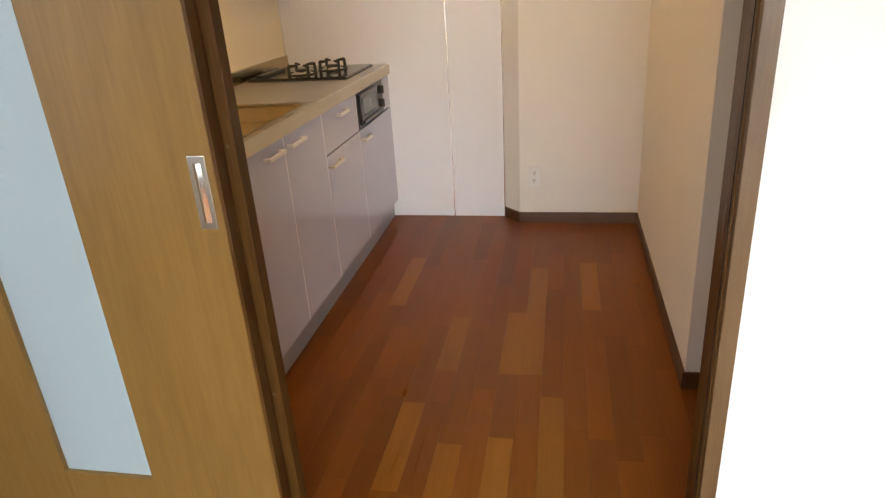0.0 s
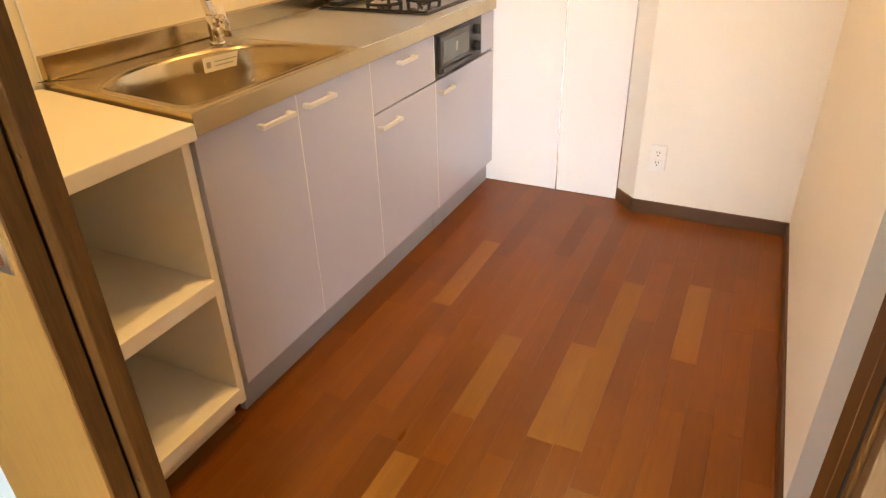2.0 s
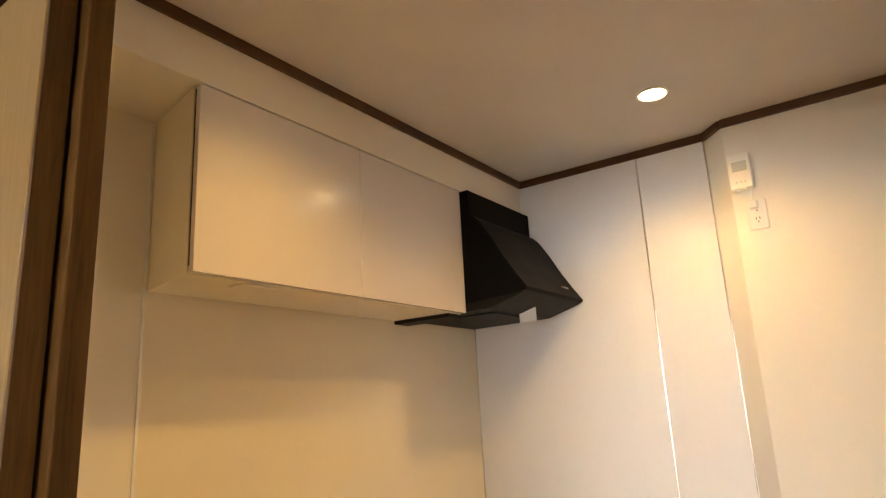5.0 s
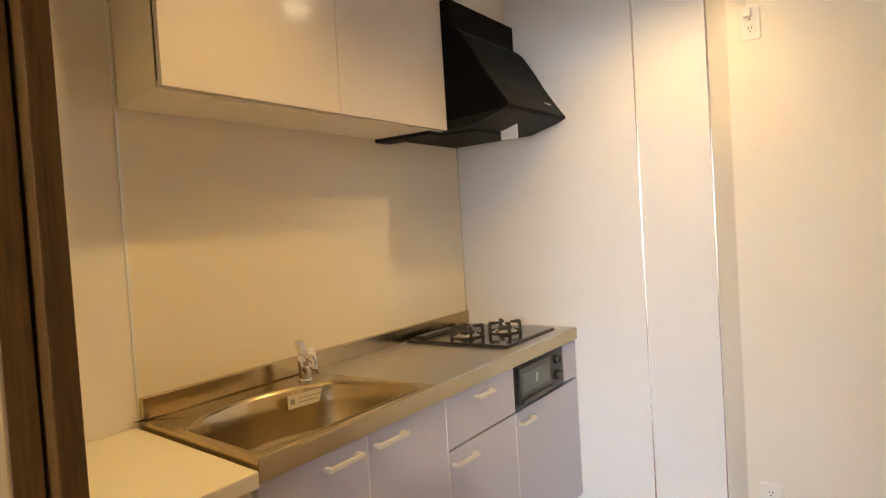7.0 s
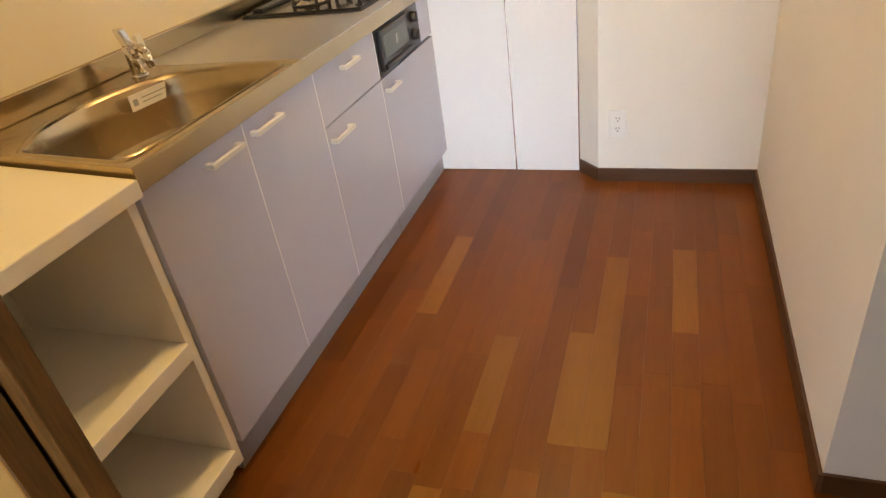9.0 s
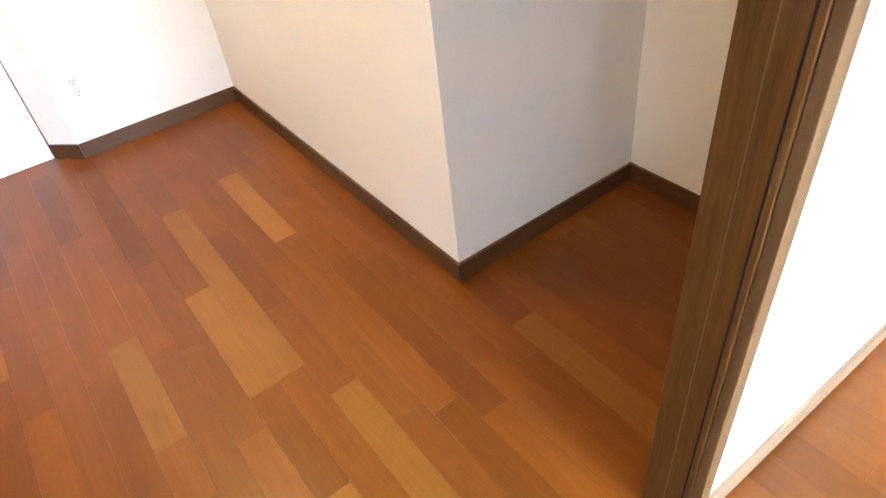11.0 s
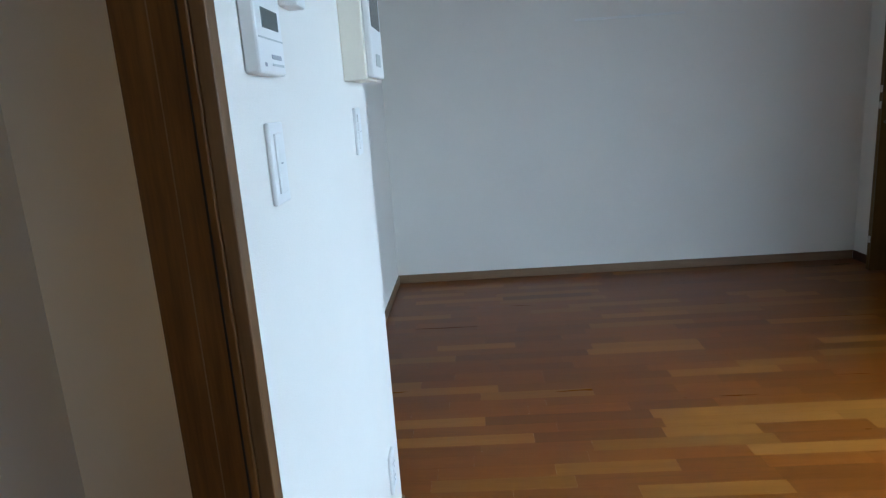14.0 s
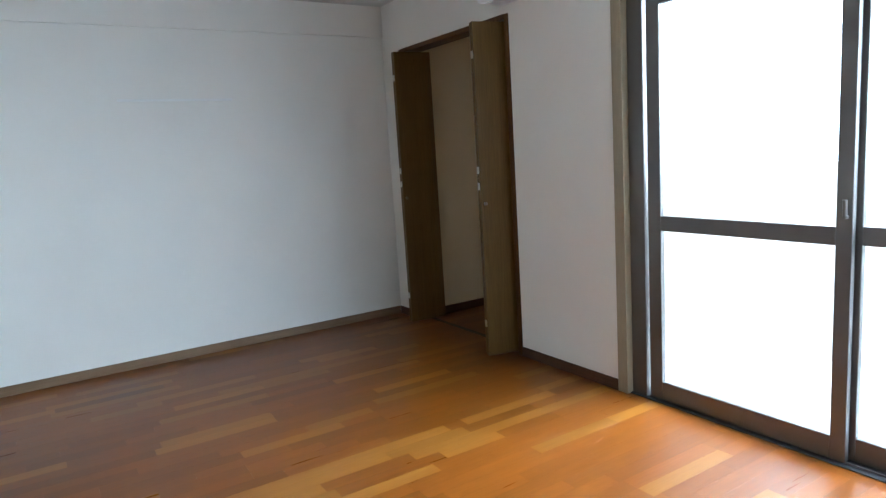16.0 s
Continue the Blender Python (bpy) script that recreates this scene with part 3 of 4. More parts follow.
sink = empty("sink", (-0.62, 2.43, TOP), "deep stainless steel sink bowl set in the worktop", "sink")
bm = bmesh.new()
loops = []
for grow, z in ((0.020, TOP), (0.014, TOP + 0.003), (0.006, TOP + 0.001), (0.0, TOP - 0.012), (-0.008, TOP - 0.06), (-0.020, TOP - 0.14), (-0.035, TOP - 0.170), (-0.065, TOP - 0.183)):
    loops.append([bm.verts.new((p.x, p.y, z)) for p in sink_outline(grow)])
ring_faces(bm, loops)
bm.faces.new(loops[-1])
part("bowl", bm, STEEL, sink, smooth=True)
drain = part("drain", cyl((-0.63, 2.44, TOP - 0.1835), (-0.63, 2.44, TOP - 0.176), 0.058, seg=32, bevel=0.003), CHROME, sink, "round drain with a dark cover")
part("drain_cover", cyl((-0.63, 2.44, TOP - 0.176), (-0.63, 2.44, TOP - 0.172), 0.042, seg=28, bevel=0.002), BLACK, drain)

# care sticker on the sink's rear wall
st = empty("sink_sticker", (-0.79, 2.58, 0.84), "white care sticker on the sink wall", "sticker")
SDIR = Vector((0.16, 1.0, 0)).normalized()
SN = Vector((SDIR.y, -SDIR.x, 0))


def on_sticker(u0, u1, z0, z1, lift):
    """A thin plate on the slanting sink wall, from u0 to u1 along it."""
    p = Vector((-0.800, 2.512, 0)) + SN * (0.006 + lift)
    a, b = p + SDIR * u0, p + SDIR * u1
    n = SN * 0.0006
    return prism([(a.x, a.y), (b.x, b.y), (b.x + n.x, b.y + n.y), (a.x + n.x, a.y + n.y)], "z", z0, z1)


part("sheet", on_sticker(0.022, 0.194, 0.824, 0.868, 0), PAPER, st)
for k in range(2):
    part("print_bar", on_sticker(0.062, 0.132 + 0.03 * k, 0.838 + 0.012 * k, 0.8405 + 0.012 * k, 0.0008), INK, st)
part("print_mark", on_sticker(0.032, 0.048, 0.836, 0.854, 0.0008), INK, st)

# mixer tap
TX, TY = -0.862, 2.680
tap = empty("mixer_tap", (TX, TY, TOP), "chrome single-lever mixer tap with a wrapped lever", "tap")
part("base", cyl((TX, TY, TOP), (TX, TY, TOP + 0.008), 0.026, 0.024, 28, bevel=0.002), CHROME, tap, smooth=True)
part("body", cyl((TX, TY, TOP + 0.008), (TX - 0.004, TY - 0.002, TOP + 0.088), 0.020, 0.017, 28, bevel=0.003), CHROME, tap, smooth=True)
part("spout", tube([(TX + 0.002, TY, TOP + 0.050), (TX + 0.024, TY - 0.006, TOP + 0.080), (TX + 0.046, TY - 0.012, TOP + 0.084), (TX + 0.066, TY - 0.018, TOP + 0.070), (TX + 0.070, TY - 0.020, TOP + 0.030)], 0.0115, 16), CHROME, tap, smooth=True)
part("lever", prism([(TX - 0.016, TOP + 0.086), (TX + 0.012, TOP + 0.086), (TX - 0.006, TOP + 0.134), (TX - 0.032, TOP + 0.138)], "y", TY - 0.014, TY + 0.012, 0.005), CHROME, tap, "chrome lever tilted back")
part("wrap", prism([(TX + 0.026, TOP + 0.052), (TX + 0.044, TOP + 0.050), (TX + 0.036, TOP + 0.118), (TX + 0.022, TOP + 0.112)], "y", TY - 0.004, TY + 0.020, 0.003), PLASTIC, tap, "milky protective film")

# ---- gas hob ----
hob = empty("gas_hob", (-0.69, 3.57, TOP), "black glass two-burner gas hob with cast-iron supports", "gas hob")
HX0, HX1, HY0, HY1 = -0.936, -0.448, 3.350, 3.800
part("top_plate", box(HX0, HY0, TOP + 0.001, HX1, HY1, TOP + 0.014, 0.004), BLACKGLASS, hob)
part("frame_edge", box(HX0 - 0.004, HY0 - 0.004, TOP + 0.0005, HX1 + 0.004, HY1 + 0.004, TOP + 0.006, 0.002), BLACK, hob, "black metal rim")
part("exhaust_grille", box(HX0 + 0.020, HY0 + 0.04, TOP + 0.014, HX0 + 0.065, HY1 - 0.16, TOP + 0.026, 0.004), BLACK, hob, "raised black exhaust cover")
for by, bx in ((3.500, -0.720), (3.640, -0.610)):
    br = part("burner", cyl((bx, by, TOP + 0.013), (bx, by, TOP + 0.026), 0.046, 0.040, 28, bevel=0.002), NICKEL, hob, "silver gas burner")
    part("burner_cap", cyl((bx, by, TOP + 0.026), (bx, by, TOP + 0.036), 0.033, 0.030, 28, bevel=0.002), IRON, br)
    part("drip_ring", cyl((bx, by, TOP + 0.0135), (bx, by, TOP + 0.0165), 0.060, 0.055, 32, bevel=0.001), CHROME, br)
    sup = bmesh.new()
    for k in range(4):
        a = radians(45 + 90 * k)
        prof = [(0.026, 0.050), (0.066, 0.054), (0.074, 0.048), (0.076, 0.004), (0.064, 0.004), (0.062, 0.038), (0.026, 0.042)]
        b = prism(prof, "y", -0.006, 0.006, 0.001)
        bmesh.ops.transform(b, matrix=Matrix.Translation((bx, by, TOP + 0.010)) @ Matrix.Rotation(a, 4, "Z"), verts=b.verts)
        join(sup, b)
    ring = bmesh.new()
    tube([(bx + 0.072 * math.cos(radians(15 * i)), by + 0.072 * math.sin(radians(15 * i)), TOP + 0.017) for i in range(25)], 0.003, 8, bm=ring)
    join(sup, ring)
    part("pan_support", sup, IRON, hob, "black cast-iron pan support")

grill = empty("grill_front", (CX, 3.5, 0.72), "black fish-grill front with window and two knobs", "grill")
part("panel", box(CX - 0.06, 3.295, 0.657, CX + 0.004, 3.749, 0.821, 0.003), BLACK, grill)
gd = part("grill_door", box(CX + 0.003, 3.309, 0.671, CX + 0.020, 3.594, 0.813, 0.004), BLACK, grill)
part("window", box(CX + 0.0195, 3.331, 0.711, CX + 0.0215, 3.571, 0.793, 0.002), LCD, gd, "dark glass grill window")
part("grip", box(CX + 0.018, 3.315, 0.675, CX + 0.030, 3.589, 0.693, 0.004), BLACK, gd)
part("window_mark", prism([(3.444, 0.736), (3.459, 0.736), (3.466, 0.771), (3.451, 0.771)], "x", CX + 0.0215, CX + 0.022), GREYPLASTIC, gd, "pale mark on the window")
for kz in (0.711, 0.779):
    kn = part("knob", cyl((CX + 0.004, 3.674, kz), (CX + 0.026, 3.674, kz), 0.023, 0.020, 28, bevel=0.003), BLACK, grill, smooth=True)
    part("knob_bar", box(CX + 0.024, 3.668, kz - 0.020, CX + 0.032, 3.680, kz + 0.020, 0.003), BLACK, kn)

# ---- open shelf beside the sink ----
shelf = empty("open_shelf", (-0.64, 1.83, 0), "white open shelf unit with two shelves beside the sink", "shelf")
SXF, SB = -0.378, -0.850      # its front edges and its back panel
part("top_board", prism([(WX + 0.004, K_Y + 0.006), (-0.368, K_Y + 0.006), (-0.368, 2.066), (WX + 0.004, 2.140)], "z", 0.824, 0.862, 0.003), CARCASS, shelf)
part("side_panel", box(SB, 2.034, 0.072, SXF - 0.010, 2.0555, 0.8235, 0.0015), CARCASS, shelf)
part("side_panel", box(SB, K_Y + 0.024, 0.072, SXF - 0.010, K_Y + 0.044, 0.8235, 0.0015), CARCASS, shelf)
part("shelf_board", box(SB + 0.001, K_Y + 0.045, 0.436, SXF, 2.0335, 0.478, 0.002), CARCASS, shelf)
part("shelf_board", box(SB + 0.001, K_Y + 0.045, 0.090, SXF, 2.0335, 0.132, 0.002), CARCASS, shelf)
part("back_panel", box(SB - 0.008, K_Y + 0.024, 0.072, SB - 0.0005, 2.0555, 0.8235), CARCASS, shelf)
part("kick_board", box(-0.462, K_Y + 0.024, 0, -0.444, 2.0555, 0.0715, 0.001), CARCASS, shelf)

# ---- wall cabinets ----
UX, UY0, UYM, UY1 = -0.660, 2.094, 2.728, 3.352
UZ0, UZ1 = 1.768, 2.284
for a, b in ((UY0, UYM), (UYM, UY1)):
    c = empty("wall_cabinet", (-0.78, (a + b) / 2, UZ0), "glossy white wall cabinet with one plain door", "cabinet", "kitchen wall cabinets")
    q = a + (SLANT * 1.8 * (UX - WX - 0.034) if a == UY0 else 0)
    part("side_panel", prism([(WX + 0.008, q + 0.0005), (UX - 0.026, a + 0.0005), (UX - 0.026, a + 0.016), (WX + 0.008, q + 0.016)], "z", UZ0 - 0.010, UZ1), CARCASS, c)
    part("side_panel", box(WX + 0.008, b - 0.016, UZ0 - 0.010, UX - 0.026, b - 0.0005, UZ1), CARCASS, c)
    part("bottom_panel", prism([(WX + 0.008, q + 0.016), (UX - 0.026, a + 0.016), (UX - 0.026, b - 0.016), (WX + 0.008, b - 0.016)], "z", UZ0 - 0.010, UZ0 + 0.006), CARCASS, c)
    part("top_panel", box(WX + 0.008, q + 0.016, UZ1 - 0.016, UX - 0.026, b - 0.016, UZ1), CARCASS, c)
    part("door", box(UX - 0.018, a + 0.001, UZ0 - 0.008, UX, b - 0.001, UZ1 - 0.003, 0.0012), UPPERWHITE, c)
    part("gasket", box(UX - 0.0262, a + 0.003, UZ0 + 0.01, UX - 0.018, b - 0.003, UZ1 - 0.01), RUBBER, c, "dark gap behind the door")
    if a == UY0:
        part("finger_grip", box(UX - 0.10, a + 0.18, UZ0 - 0.018, UX - 0.03, a + 0.30, UZ0 - 0.010, 0.002), CARCASS, c)

# ---- range hood ----
hood = empty("range_hood", (-0.66, 3.61, 1.72), "black slanted range hood over the gas hob", "range hood")
RY0, RY1 = 3.356, 3.902
RZ = 1.762
part("top_box", box(WX + 0.004, RY0, 2.10, -0.622, RY1, 2.284, 0.002), HOODBLACK, hood)
bm = prism([(WX + 0.005, RZ + 0.016), (-0.415, 1.815), (-0.384, 1.822), (-0.378, 1.832), (-0.425, 1.898), (-0.475, 1.975), (-0.525, 2.062), (-0.575, 2.138), (-0.605, 2.166), (-0.630, 2.176), (WX + 0.005, 2.176)], "y", RY0 + 0.001, RY1 - 0.001, 0.003)
part("slanted_body", bm, HOODBLACK, hood)
part("bottom_plate", prism([(WX + 0.006, RZ), (WX + 0.006, RZ + 0.020), (-0.405, 1.816), (-0.390, 1.816), (-0.435, RZ + 0.040), (-0.55, RZ + 0.006)], "y", RY0 + 0.004, RY1 - 0.010, 0.001), HOODDARK, hood, "dark hood underside")
part("side_plate", box(WX + 0.006, 3.266, 1.742, -0.690, RY0 + 0.003, 1.7575, 0.002), HOODDARK, hood, "dark plate under the wall cabinet")
part("filter", box(-0.88, RY0 + 0.08, RZ - 0.004, -0.58, RY1 - 0.10, RZ + 0.002, 0.002), HOODDARK, hood)
part("tag", box(-0.560, 3.618, 1.728, -0.480, 3.6212, 1.800), PAPER, hood, "white label tag")
part("badge", box(-0.424, RY1 - 0.15, 1.876, -0.410, RY1 - 0.08, 1.886, 0.002), NICKEL, hood, "small metal badge")

# ---- ceiling light ----
for (lx, ly), watts in LAMPS:
    dl = empty("ceiling_downlight", (lx, ly, CEIL), "round recessed downlight, switched on", "ceiling light", "kitchen downlights")
    bm = bmesh.new()
    tube([(lx + 0.052 * math.cos(radians(12 * i)), ly + 0.052 * math.sin(radians(12 * i)), CEIL - 0.003) for i in range(31)], 0.005, 8, bm=bm)
    part("trim_ring", bm, PLASTIC, dl, smooth=True)
    part("bulb", cyl((lx, ly, CEIL - 0.004), (lx, ly, CEIL - 0.001), 0.048, seg=32), LAMPGLOW, dl, "glowing warm lens")


# ---- sockets, switches and wall devices ----
def socket(x, y, z, label, gang=2):
    """A wall socket facing south, centred at x, z."""
    s = empty("wall_socket", (x, y, z), label, "socket")
    part("plate", box(x - 0.035, y - 0.010, z - 0.060, x + 0.035, y, z + 0.060, 0.004), PLASTIC, s)
    for k in range(gang):
        zz = z + (0.022 if k else -0.022) if gang > 1 else z
        ins = part("insert", box(x - 0.018, y - 0.012, zz - 0.018, x + 0.018, y - 0.009, zz + 0.016, 0.001), PLASTIC, s)
        for dx in (-0.006, 0.006):
            part("slot", box(x + dx - 0.0014, y - 0.0124, zz + 0.001, x + dx + 0.0014, y - 0.0116, zz + 0.010), BLACK, ins, "dark slot")
        part("earth_hole", cyl((x, y - 0.0116, zz - 0.007), (x, y - 0.0124, zz - 0.007), 0.0028, seg=12), BLACK, ins, "dark round hole")
    return s


socket(0.402, OUT_Y, 0.265, "white double wall socket above the skirting board")
socket(0.404, OUT_Y, 2.050, "white wall socket high on the wall with a plug in it")
pl = empty("alarm_plug", (0.397, OUT_Y, 2.095), "white plug with a short looped cord", "plug")
part("plug_body", box(0.382, OUT_Y - 0.040, 2.071, 0.412, OUT_Y - 0.009, 2.103, 0.004), PLASTIC, pl)
part("cord", tube([(0.397, OUT_Y - 0.036, 2.103), (0.402, OUT_Y - 0.045, 2.140), (0.377, OUT_Y - 0.035, 2.157), (0.347, OUT_Y - 0.030, 2.143), (0.344, OUT_Y - 0.025, 2.170)], 0.003, 8), PLASTIC, pl)
al = empty("gas_alarm", (0.372, OUT_Y, 2.2), "white plastic gas alarm under the ceiling", "gas alarm")
part("housing", box(0.328, OUT_Y - 0.036, 2.157, 0.410, OUT_Y, 2.301, 0.005), PLASTIC, al)
for k in range(3):
    part("lamp", cyl((0.354 + 0.016 * k, OUT_Y - 0.0355, 2.183), (0.354 + 0.016 * k, OUT_Y - 0.0375, 2.183), 0.003, seg=10), GREYPLASTIC, al)
part("grille", box(0.344, OUT_Y - 0.0368, 2.227, 0.398, OUT_Y - 0.0355, 2.267, 0.0005), GREYPLASTIC, al)

fp = A_Y
ctl = empty("water_heater_control", (1.060, fp, 1.42), "white water-heater control with grey display", "control panel")
part("housing", box(0.975, fp - 0.022, 1.352, 1.095, fp, 1.475, 0.004), PLASTIC, ctl)
part("display", box(1.000, fp - 0.0228, 1.412, 1.075, fp - 0.0215, 1.438, 0.0004), LCD, ctl, "grey display")
part("flap_line", box(0.980, fp - 0.0226, 1.398, 1.090, fp - 0.0215, 1.400), GREYPLASTIC, ctl)
for k in range(3):
    part("button", cyl((1.005 + 0.022 * k, fp - 0.0215, 1.458), (1.005 + 0.022 * k, fp - 0.024, 1.458), 0.005, seg=14), GREYPLASTIC, ctl)
part("print_bar", box(1.030, fp - 0.0226, 1.373, 1.075, fp - 0.0218, 1.379), INK, ctl)
part("print_bar", box(1.030, fp - 0.0226, 1.364, 1.085, fp - 0.0218, 1.367), GREYPLASTIC, ctl)
part("lamp", box(0.995, fp - 0.0226, 1.362, 1.004, fp - 0.0218, 1.367), INK, ctl)
up = empty("wall_box", (1.05, fp, 1.55), "small white wall box above the heater control", "wall box")
part("housing", box(1.015, fp - 0.030, 1.490, 1.095, fp, 1.61, 0.004), PLASTIC, up)
rm = empty("remote_control", (1.20, fp, 1.53), "white remote control in a wall holder", "remote control")
part("holder", box(1.172, fp - 0.030, 1.462, 1.232, fp, 1.53, 0.004), PLASTIC, rm)
part("remote", box(1.178, fp - 0.026, 1.475, 1.226, fp - 0.008, 1.63, 0.004), PLASTIC, rm)
part("display", box(1.186, fp - 0.027, 1.555, 1.218, fp - 0.0255, 1.60, 0.0004), LCD, rm)
for k in range(2):
    part("button", box(1.190, fp - 0.028, 1.515 + 0.018 * k, 1.214, fp - 0.0255, 1.525 + 0.018 * k, 0.001), GREYPLASTIC, rm)
ic = empty("intercom", (1.78, fp, 1.5), "white video intercom with a dark screen", "intercom")
part("back_box", box(1.672, fp - 0.054, 1.362, 1.860, fp, 1.612, 0.003), CARCASS, ic, "cream mounting box")
icf = part("front", box(1.690, fp - 0.070, 1.368, 1.884, fp - 0.054, 1.618, 0.004), PLASTIC, ic)
part("screen", box(1.712, fp - 0.0708, 1.485, 1.862, fp - 0.0695, 1.592, 0.0005), LCD, icf)
part("talk_button", box(1.750, fp - 0.0715, 1.395, 1.824, fp - 0.0695, 1.425, 0.001), GREYPLASTIC, icf)


def switch(x0, x1, z0, z1, rows, label):
    s = empty("light_switch", ((x0 + x1) / 2, fp, (z0 + z1) / 2), label, "switch")
    part("plate", box(x0, fp - 0.008, z0, x1, fp, z1, 0.003), PLASTIC, s)
    h = (z1 - z0 - 0.03) / rows
    for k in range(rows):
        part("rocker", box(x0 + 0.016, fp - 0.011, z0 + 0.016 + h * k, x1 - 0.016, fp - 0.007, z0 + 0.014 + h * (k + 1), 0.0015), PLASTIC, s)
    part("mark", box((x0 + x1) / 2 - 0.004, fp - 0.0115, (z0 + z1) / 2 - 0.001, (x0 + x1) / 2 + 0.004, fp - 0.0108, (z0 + z1) / 2 + 0.001), INK, s)
    return s


switch(1.020, 1.090, 1.170, 1.288, 1, "white wide-rocker light switch on a white wall")
switch(1.742, 1.815, 1.182, 1.300, 4, "white light switch with four small keys")
socket(1.80, fp, 0.26, "white wall socket low on the white wall")

# picture rail on the large wall
solid("picture_rail", box(EX - 0.014, -0.29, 1.763, EX, 0.44, 1.777, 0.003), PLASTIC, "thin white picture rail on the wall", "rail")

# ---- closet ----
cf = empty("closet_frame", (3.8, SY, 0), "dark brown closet frame with a floor track", "door frame", kind="structure")
part("jamb", box(3.140, SY - 0.122, 0, 3.172, SY + 0.010, 2.10, 0.002), BROWN, cf)
part("jamb", box(4.428, SY - 0.122, 0, 4.458, SY + 0.010, 2.10, 0.002), BROWN, cf)
part("head", box(3.172, SY - 0.122, 2.072, 4.428, SY + 0.010, 2.102, 0.002), BROWN, cf)
part("floor_track", box(3.172, SY - 0.105, -0.012, 4.428, SY - 0.070, 0.003, 0.001), TRACK, cf)


def bifold(px, py, qx, qy, side, label):
    """Two hinged closet leaves folded together, from the track p to the fold q."""
    d = empty("closet_door", (px, py, 0), label, "closet door", "folding closet doors")
    p, q = Vector((px, py)), Vector((qx, qy))
    n = Vector((-(q - p).y, (q - p).x)).normalized()
    for k, off in enumerate((0.0, 0.026 * side)):
        a, b = p + n * off, q + n * off
        t = n * 0.022 * side
        leaf_ = part("leaf", prism([(a.x, a.y), (b.x, b.y), (b.x + t.x, b.y + t.y), (a.x + t.x, a.y + t.y)], "z", 0.012, 2.068, 0.0015), CLOSETWOOD, d)
        if k == 0:
            e = b - (q - p).normalized() * 0.022
            part("knob", cyl((e.x, e.y, 0.985), (e.x - n.x * 0.022 * side, e.y - n.y * 0.022 * side, 0.985), 0.008, 0.011, 16, bevel=0.002), BRONZE, leaf_, "dull bronze knob")
    for z in (1.19, 1.09, 1.88, 0.22):
        f = q + n * 0.024 * side
        part("hinge", box(f.x - 0.012, f.y - 0.001, z - 0.022, f.x + 0.012, f.y + 0.004, z + 0.022, 0.001), NICKEL, d)
    return d


bifold(3.196, SY - 0.088, 3.258, -1.335, -1, "folded-open brown wooden closet door beside the wall")
bifold(4.318, SY - 0.180, 4.352, -1.402, -1, "folded-open brown wooden closet door in the corner")

# ---- balcony window ----
W0 = 0.120
win = empty("window_balcony", (1.2, SY - 0.06, 0), "sliding glass balcony door in a dark aluminium frame", "window", kind="structure")
part("casing", box(2.280, SY - 0.12, 0, 2.344, SY + 0.010, 2.06, 0.002), WINCASING, win, "light wooden window casing")
part("casing", box(W0 - 0.03, SY - 0.03, 0, W0 + 0.012, SY + 0.010, 2.06, 0.002), WINCASING, win, "light wooden window casing")
part("casing", box(W0 + 0.012, SY - 0.03, 2.03, 2.2798, SY + 0.010, 2.06, 0.002), WINCASING, win, "light wooden window casing")
part("frame_side", box(2.188, SY - 0.12, 0, 2.2795, SY - 0.031, 2.03, 0.002), ALU, win)
part("frame_side", box(W0, SY - 0.12, 0, W0 + 0.05, SY - 0.031, 2.03, 0.002), ALU, win)
part("frame_head", box(W0 + 0.05, SY - 0.12, 1.985, 2.188, SY - 0.031, 2.03, 0.002), ALU, win)
part("sill_track", box(W0, SY - 0.14, -0.012, 2.2795, SY - 0.012, 0.006, 0.002), TRACK, win, "dark window sill track")
for ry in (SY - 0.045, SY - 0.085):
    part("rail_ridge", box(W0 + 0.05, ry - 0.003, 0.006, 2.180, ry + 0.003, 0.014, 0.001), ALU, win)


def sash(x0, x1, y):
    """A sliding sash with a middle rail and two panes."""
    d = 0.014
    s = part("sash_stile", box(x0, y - d, 0.010, x0 + 0.060, y + d, 1.98, 0.003), ALU, win)
    part("sash_stile", box(x1 - 0.075, y - d, 0.010, x1, y + d, 1.98, 0.003), ALU, win)
    part("sash_rail", box(x0 + 0.060, y - d + 0.001, 0.012, x1 - 0.075, y + d - 0.001, 0.105, 0.003), ALU, win)
    part("sash_rail", box(x0 + 0.060, y - d + 0.001, 0.872, x1 - 0.075, y + d - 0.001, 0.945, 0.003), ALU, win)
    part("sash_rail", box(x0 + 0.060, y - d + 0.001, 1.93, x1 - 0.075, y + d - 0.001, 1.98, 0.003), ALU, win)
    for z0, z1 in ((0.105, 0.872), (0.945, 1.93)):
        g = part("pane", box(x0 + 0.058, y - 0.0025, z0 - 0.003, x1 - 0.073, y + 0.0025, z1 + 0.003), GLASS, win, "clear glass pane")
        g.visible_shadow = False
    return s


sash(1.230, 2.170, SY - 0.050)
sash(0.175, 1.288, SY - 0.092)
part("crescent_lock", tube([(1.250, SY - 0.034, 0.985), (1.250, SY - 0.020, 0.985), (1.250, SY - 0.016, 1.05)], 0.008, 10), ALU, win)

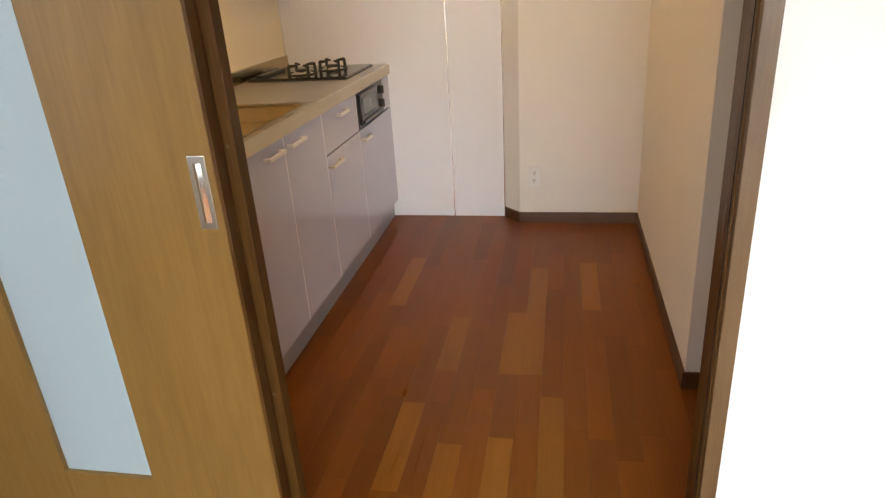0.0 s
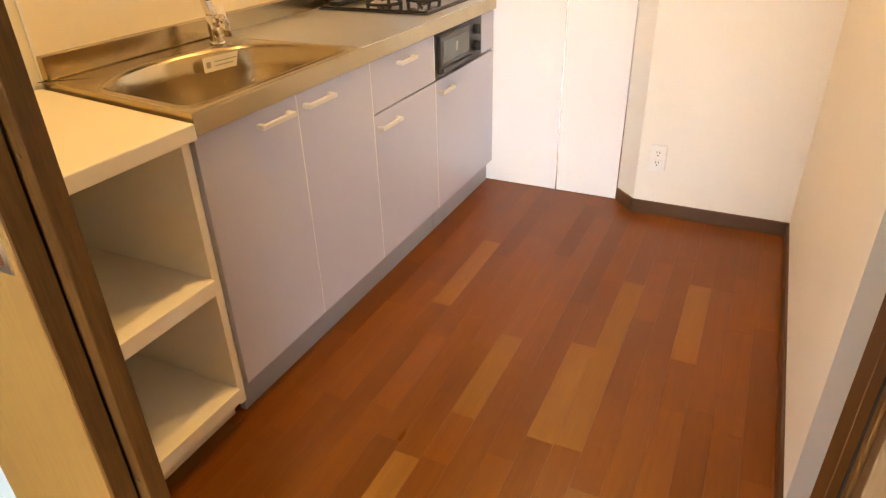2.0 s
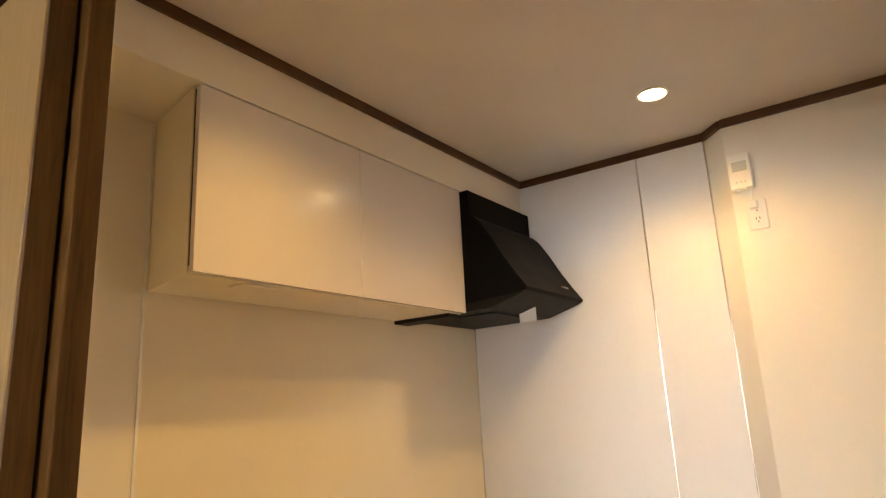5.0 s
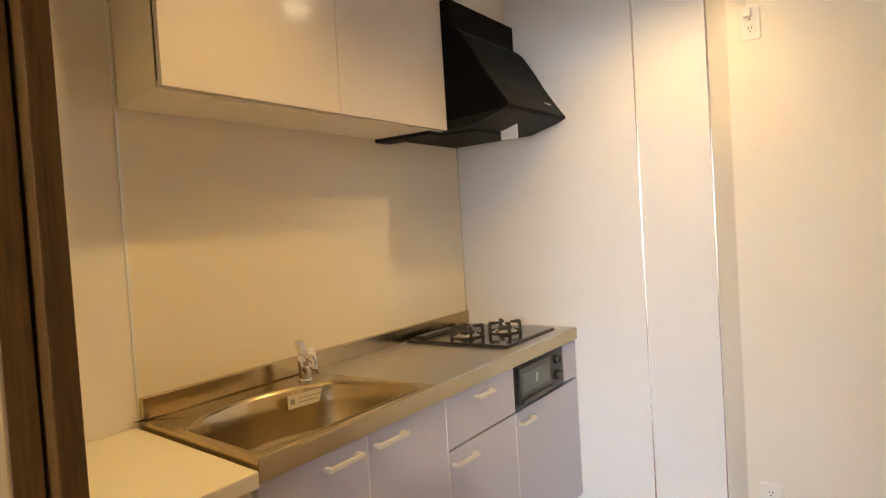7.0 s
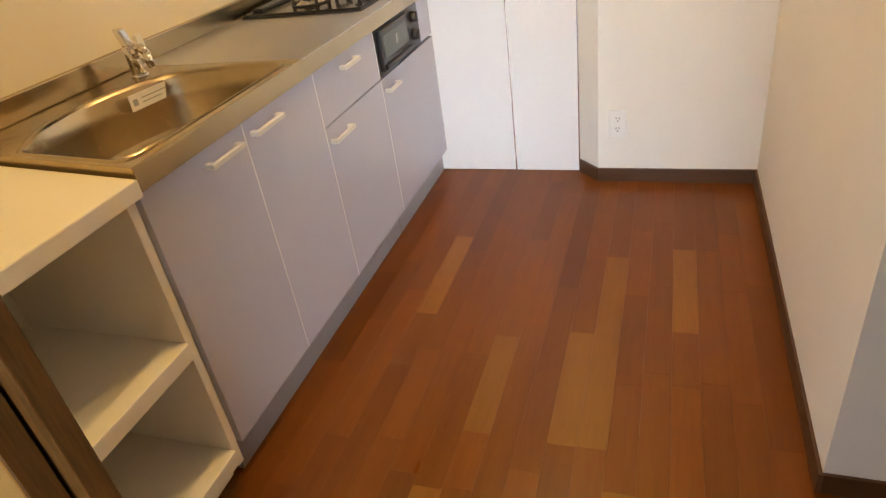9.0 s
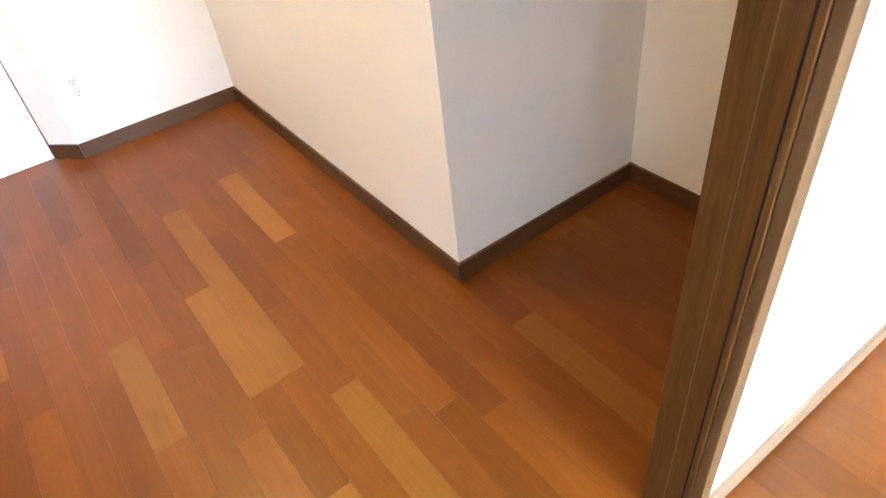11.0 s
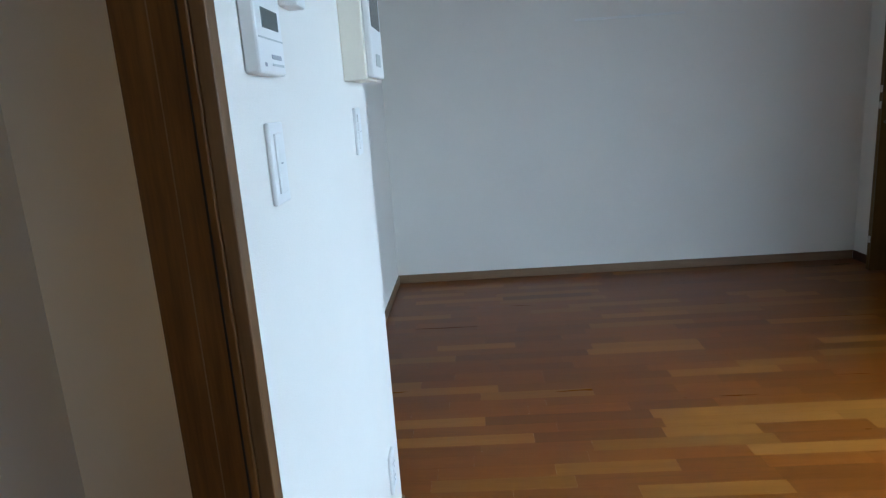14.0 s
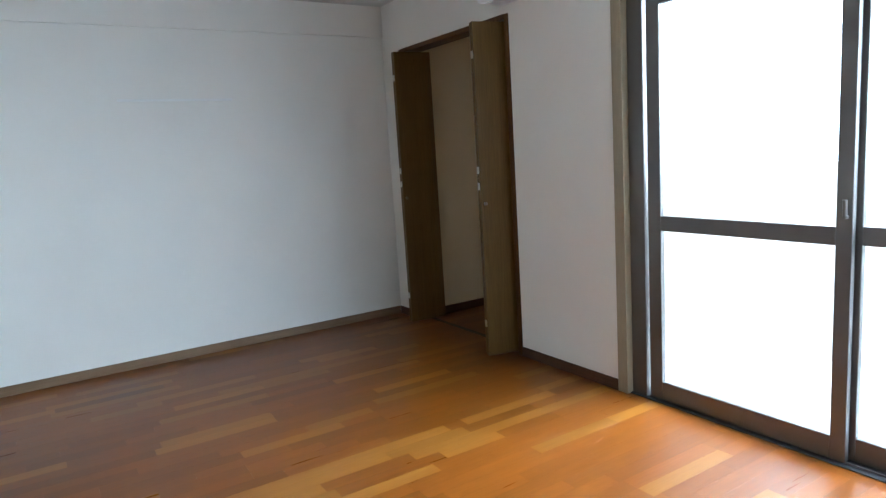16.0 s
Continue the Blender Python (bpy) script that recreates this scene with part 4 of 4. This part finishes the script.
# unseen west window, added as the opening for the side daylight
side = empty("window_side", (WW - 0.07, -0.98, 0), "unseen narrow tall window, added for daylight on the column wall", "window", kind="structure")
for y in (-1.42, -0.58):
    part("frame_side", box(WW - 0.12, y, 0, WW - 0.03, y + 0.04, 2.06, 0.002), ALU, side)
for z in (0.0, 0.92, 2.01):
    part("frame_rail", box(WW - 0.12, -1.38, z, WW - 0.03, -0.58, z + 0.05, 0.002), ALU, side)
for z0, z1 in ((0.05, 0.92), (0.97, 2.01)):
    part("pane", box(WW - 0.078, -1.382, z0 - 0.002, WW - 0.073, -0.578, z1 + 0.002), GLASS, side, "clear glass pane").visible_shadow = False

# ---- air conditioner over the window wall ----
ac = empty("air_conditioner", (2.75, SY, 2.28), "white wall-mounted air conditioner under the ceiling", "air conditioner")
part("housing", box(2.40, SY + 0.001, 2.145, 3.18, SY + 0.20, 2.42, 0.02, seg=3), PLASTIC, ac)
part("flap", box(2.45, SY + 0.06, 2.139, 3.13, SY + 0.17, 2.147, 0.002), PLASTIC, ac)

# ---- balcony outside ----
solid("balcony_floor", box(-4.2, -3.0, -0.22, 6.5, SY - 0.13, -0.10), CONCRETE, "pale painted balcony floor", "balcony floor", "structure")
solid("balcony_parapet", box(-4.2, -3.12, -0.22, 6.5, -3.0, 1.12), CONCRETE, "white painted balcony parapet", "parapet", "structure")
solid("ground", box(-300, -600, -9.2, 300, 300, -9.0), CONCRETE, "pale paved ground far below the balcony", "ground", "structure")
solid("backdrop", box(-160, -90.2, -8.9, 160, -90, 70), SKYGLOW, "plain white overcast sky beyond the balcony", "sky", "structure")

# ---- floor strips ----
STRIP, LENGTHS = 0.0752, (0.36, 0.42, 0.50, 0.58, 0.68)
rng = random.Random(11)
_plank_mesh = {}


def plank_mesh(length, material):
    key = (round(length, 3), material.name)
    if key not in _plank_mesh:
        b = box(0.0001, 0.0001, -0.012, STRIP - 0.0001, length - 0.0001, 0.0)
        top = [e for e in b.edges if all(v.co.z > -0.001 for v in e.verts)]
        bmesh.ops.bevel(b, geom=top, offset=0.0002, segments=1, affect="EDGES")
        _plank_mesh[key] = mesh("strip", b, material)
    return _plank_mesh[key]


floor_ob = bpy.data.objects["floor"]


def span(xm):
    """The stretch of floor, from south to north, under a row of strips."""
    south = SY - 0.79 if 3.17 < xm < 4.43 else SY - 0.012
    north = NY if xm < COL_X + 0.04 else REC_Y + 0.02 if xm < REC_X + 0.04 else HALL_Y + 0.10
    return south, north


# rows counted from the strip at x = 0.115; single pale strips that stand out: row, from, to
PALE = {0: [(2.313, 2.710)], 3: [(2.311, 2.760)], 4: [(2.315, 3.200)], -4: [(2.790, 3.292)], 7: [(2.802, 3.272)],
        1: [(1.52, 1.93)], -1: [(1.72, 2.12)], 11: [(1.63, 2.07)], 27: [(0.53, 0.96)], 25: [(0.30, 0.70)], 42: [(0.07, 0.62)], 32: [(-0.55, -0.06)], 29: [(-0.70, -0.38)], 28: [(-0.30, 0.25)], 26: [(-1.2, -0.72)]}
far = {}
near = 0
for row in range(int((WW - 0.115) / STRIP) - 1, int((EX - 0.115) / STRIP) + 2):
    x = 0.115 + row * STRIP
    south, north = span(x + STRIP / 2)
    y = south - rng.choice((0, 0.1, 0.2, 0.3)) 
    fixed = PALE.get(row, [])
    while y < north:
        l = rng.choice(LENGTHS)
        r = rng.random()
        m = PLANK
        if y > 1.55:
            m = PALEPLANK if r < 0.03 else DEEPPLANK if r > 0.72 else PLANK
        else:
            m = PALEPLANK if r < 0.17 else DEEPPLANK if r > 0.80 else PLANK
        for a, b in fixed:
            if abs(y - a) < 1e-6:
                l, m = b - a, PALEPLANK
            elif y < a < y + l + 0.06:
                l = a - y
        y0, y1 = max(y, south), min(y + l, north)
        if y1 - y0 > 0.01:
            close = (-0.42 < x < 1.0 and y0 > 1.35) or (0.9 < x < 2.7 and 0.3 < y0 < 1.5)
            if close and near < 300:
                ob = new("strip", plank_mesh(y1 - y0, m))
                ob.location = (x, y0, 0)
                ob.parent = floor_ob
                near += 1
            else:
                far.setdefault(m.name, []).append((x, y0, y1 - y0, m))
        y += l


def joined(name, rows, material):
    """Many strips in one mesh, each an island of its own."""
    vs, fs = [], []
    for x, y, l, m in rows:
        n = len(vs)
        g, c = 0.00005, 0.00015
        for z, k in ((-0.012, g), (-c, g), (0.0, g + c)):
            vs += [(x + k, y + k, z), (x + STRIP - k, y + k, z), (x + STRIP - k, y + l - k, z), (x + k, y + l - k, z)]
        for a in (0, 4):
            for i in range(4):
                j = (i + 1) % 4
                fs.append((n + a + i, n + a + j, n + a + 4 + j, n + a + 4 + i))
        fs.append((n + 8, n + 9, n + 10, n + 11))
    me = bpy.data.meshes.new(name)
    me.from_pydata(vs, [], fs)
    me.materials.append(material)
    ob = new(name, me)
    ob.parent = floor_ob
    return tagged(ob, kind="stuff")


for _, rows in sorted(far.items()):
    base = rows[0][3]
    mat = base.copy()
    mat.name = base.name + "_joined"
    nt = mat.node_tree
    info = next(n for n in nt.nodes if n.type == "OBJECT_INFO")
    geo = nt.nodes.new("ShaderNodeNewGeometry")
    for link in list(info.outputs["Random"].links):
        nt.links.new(geo.outputs["Random Per Island"], link.to_socket)
    joined("strips_far", rows, mat)
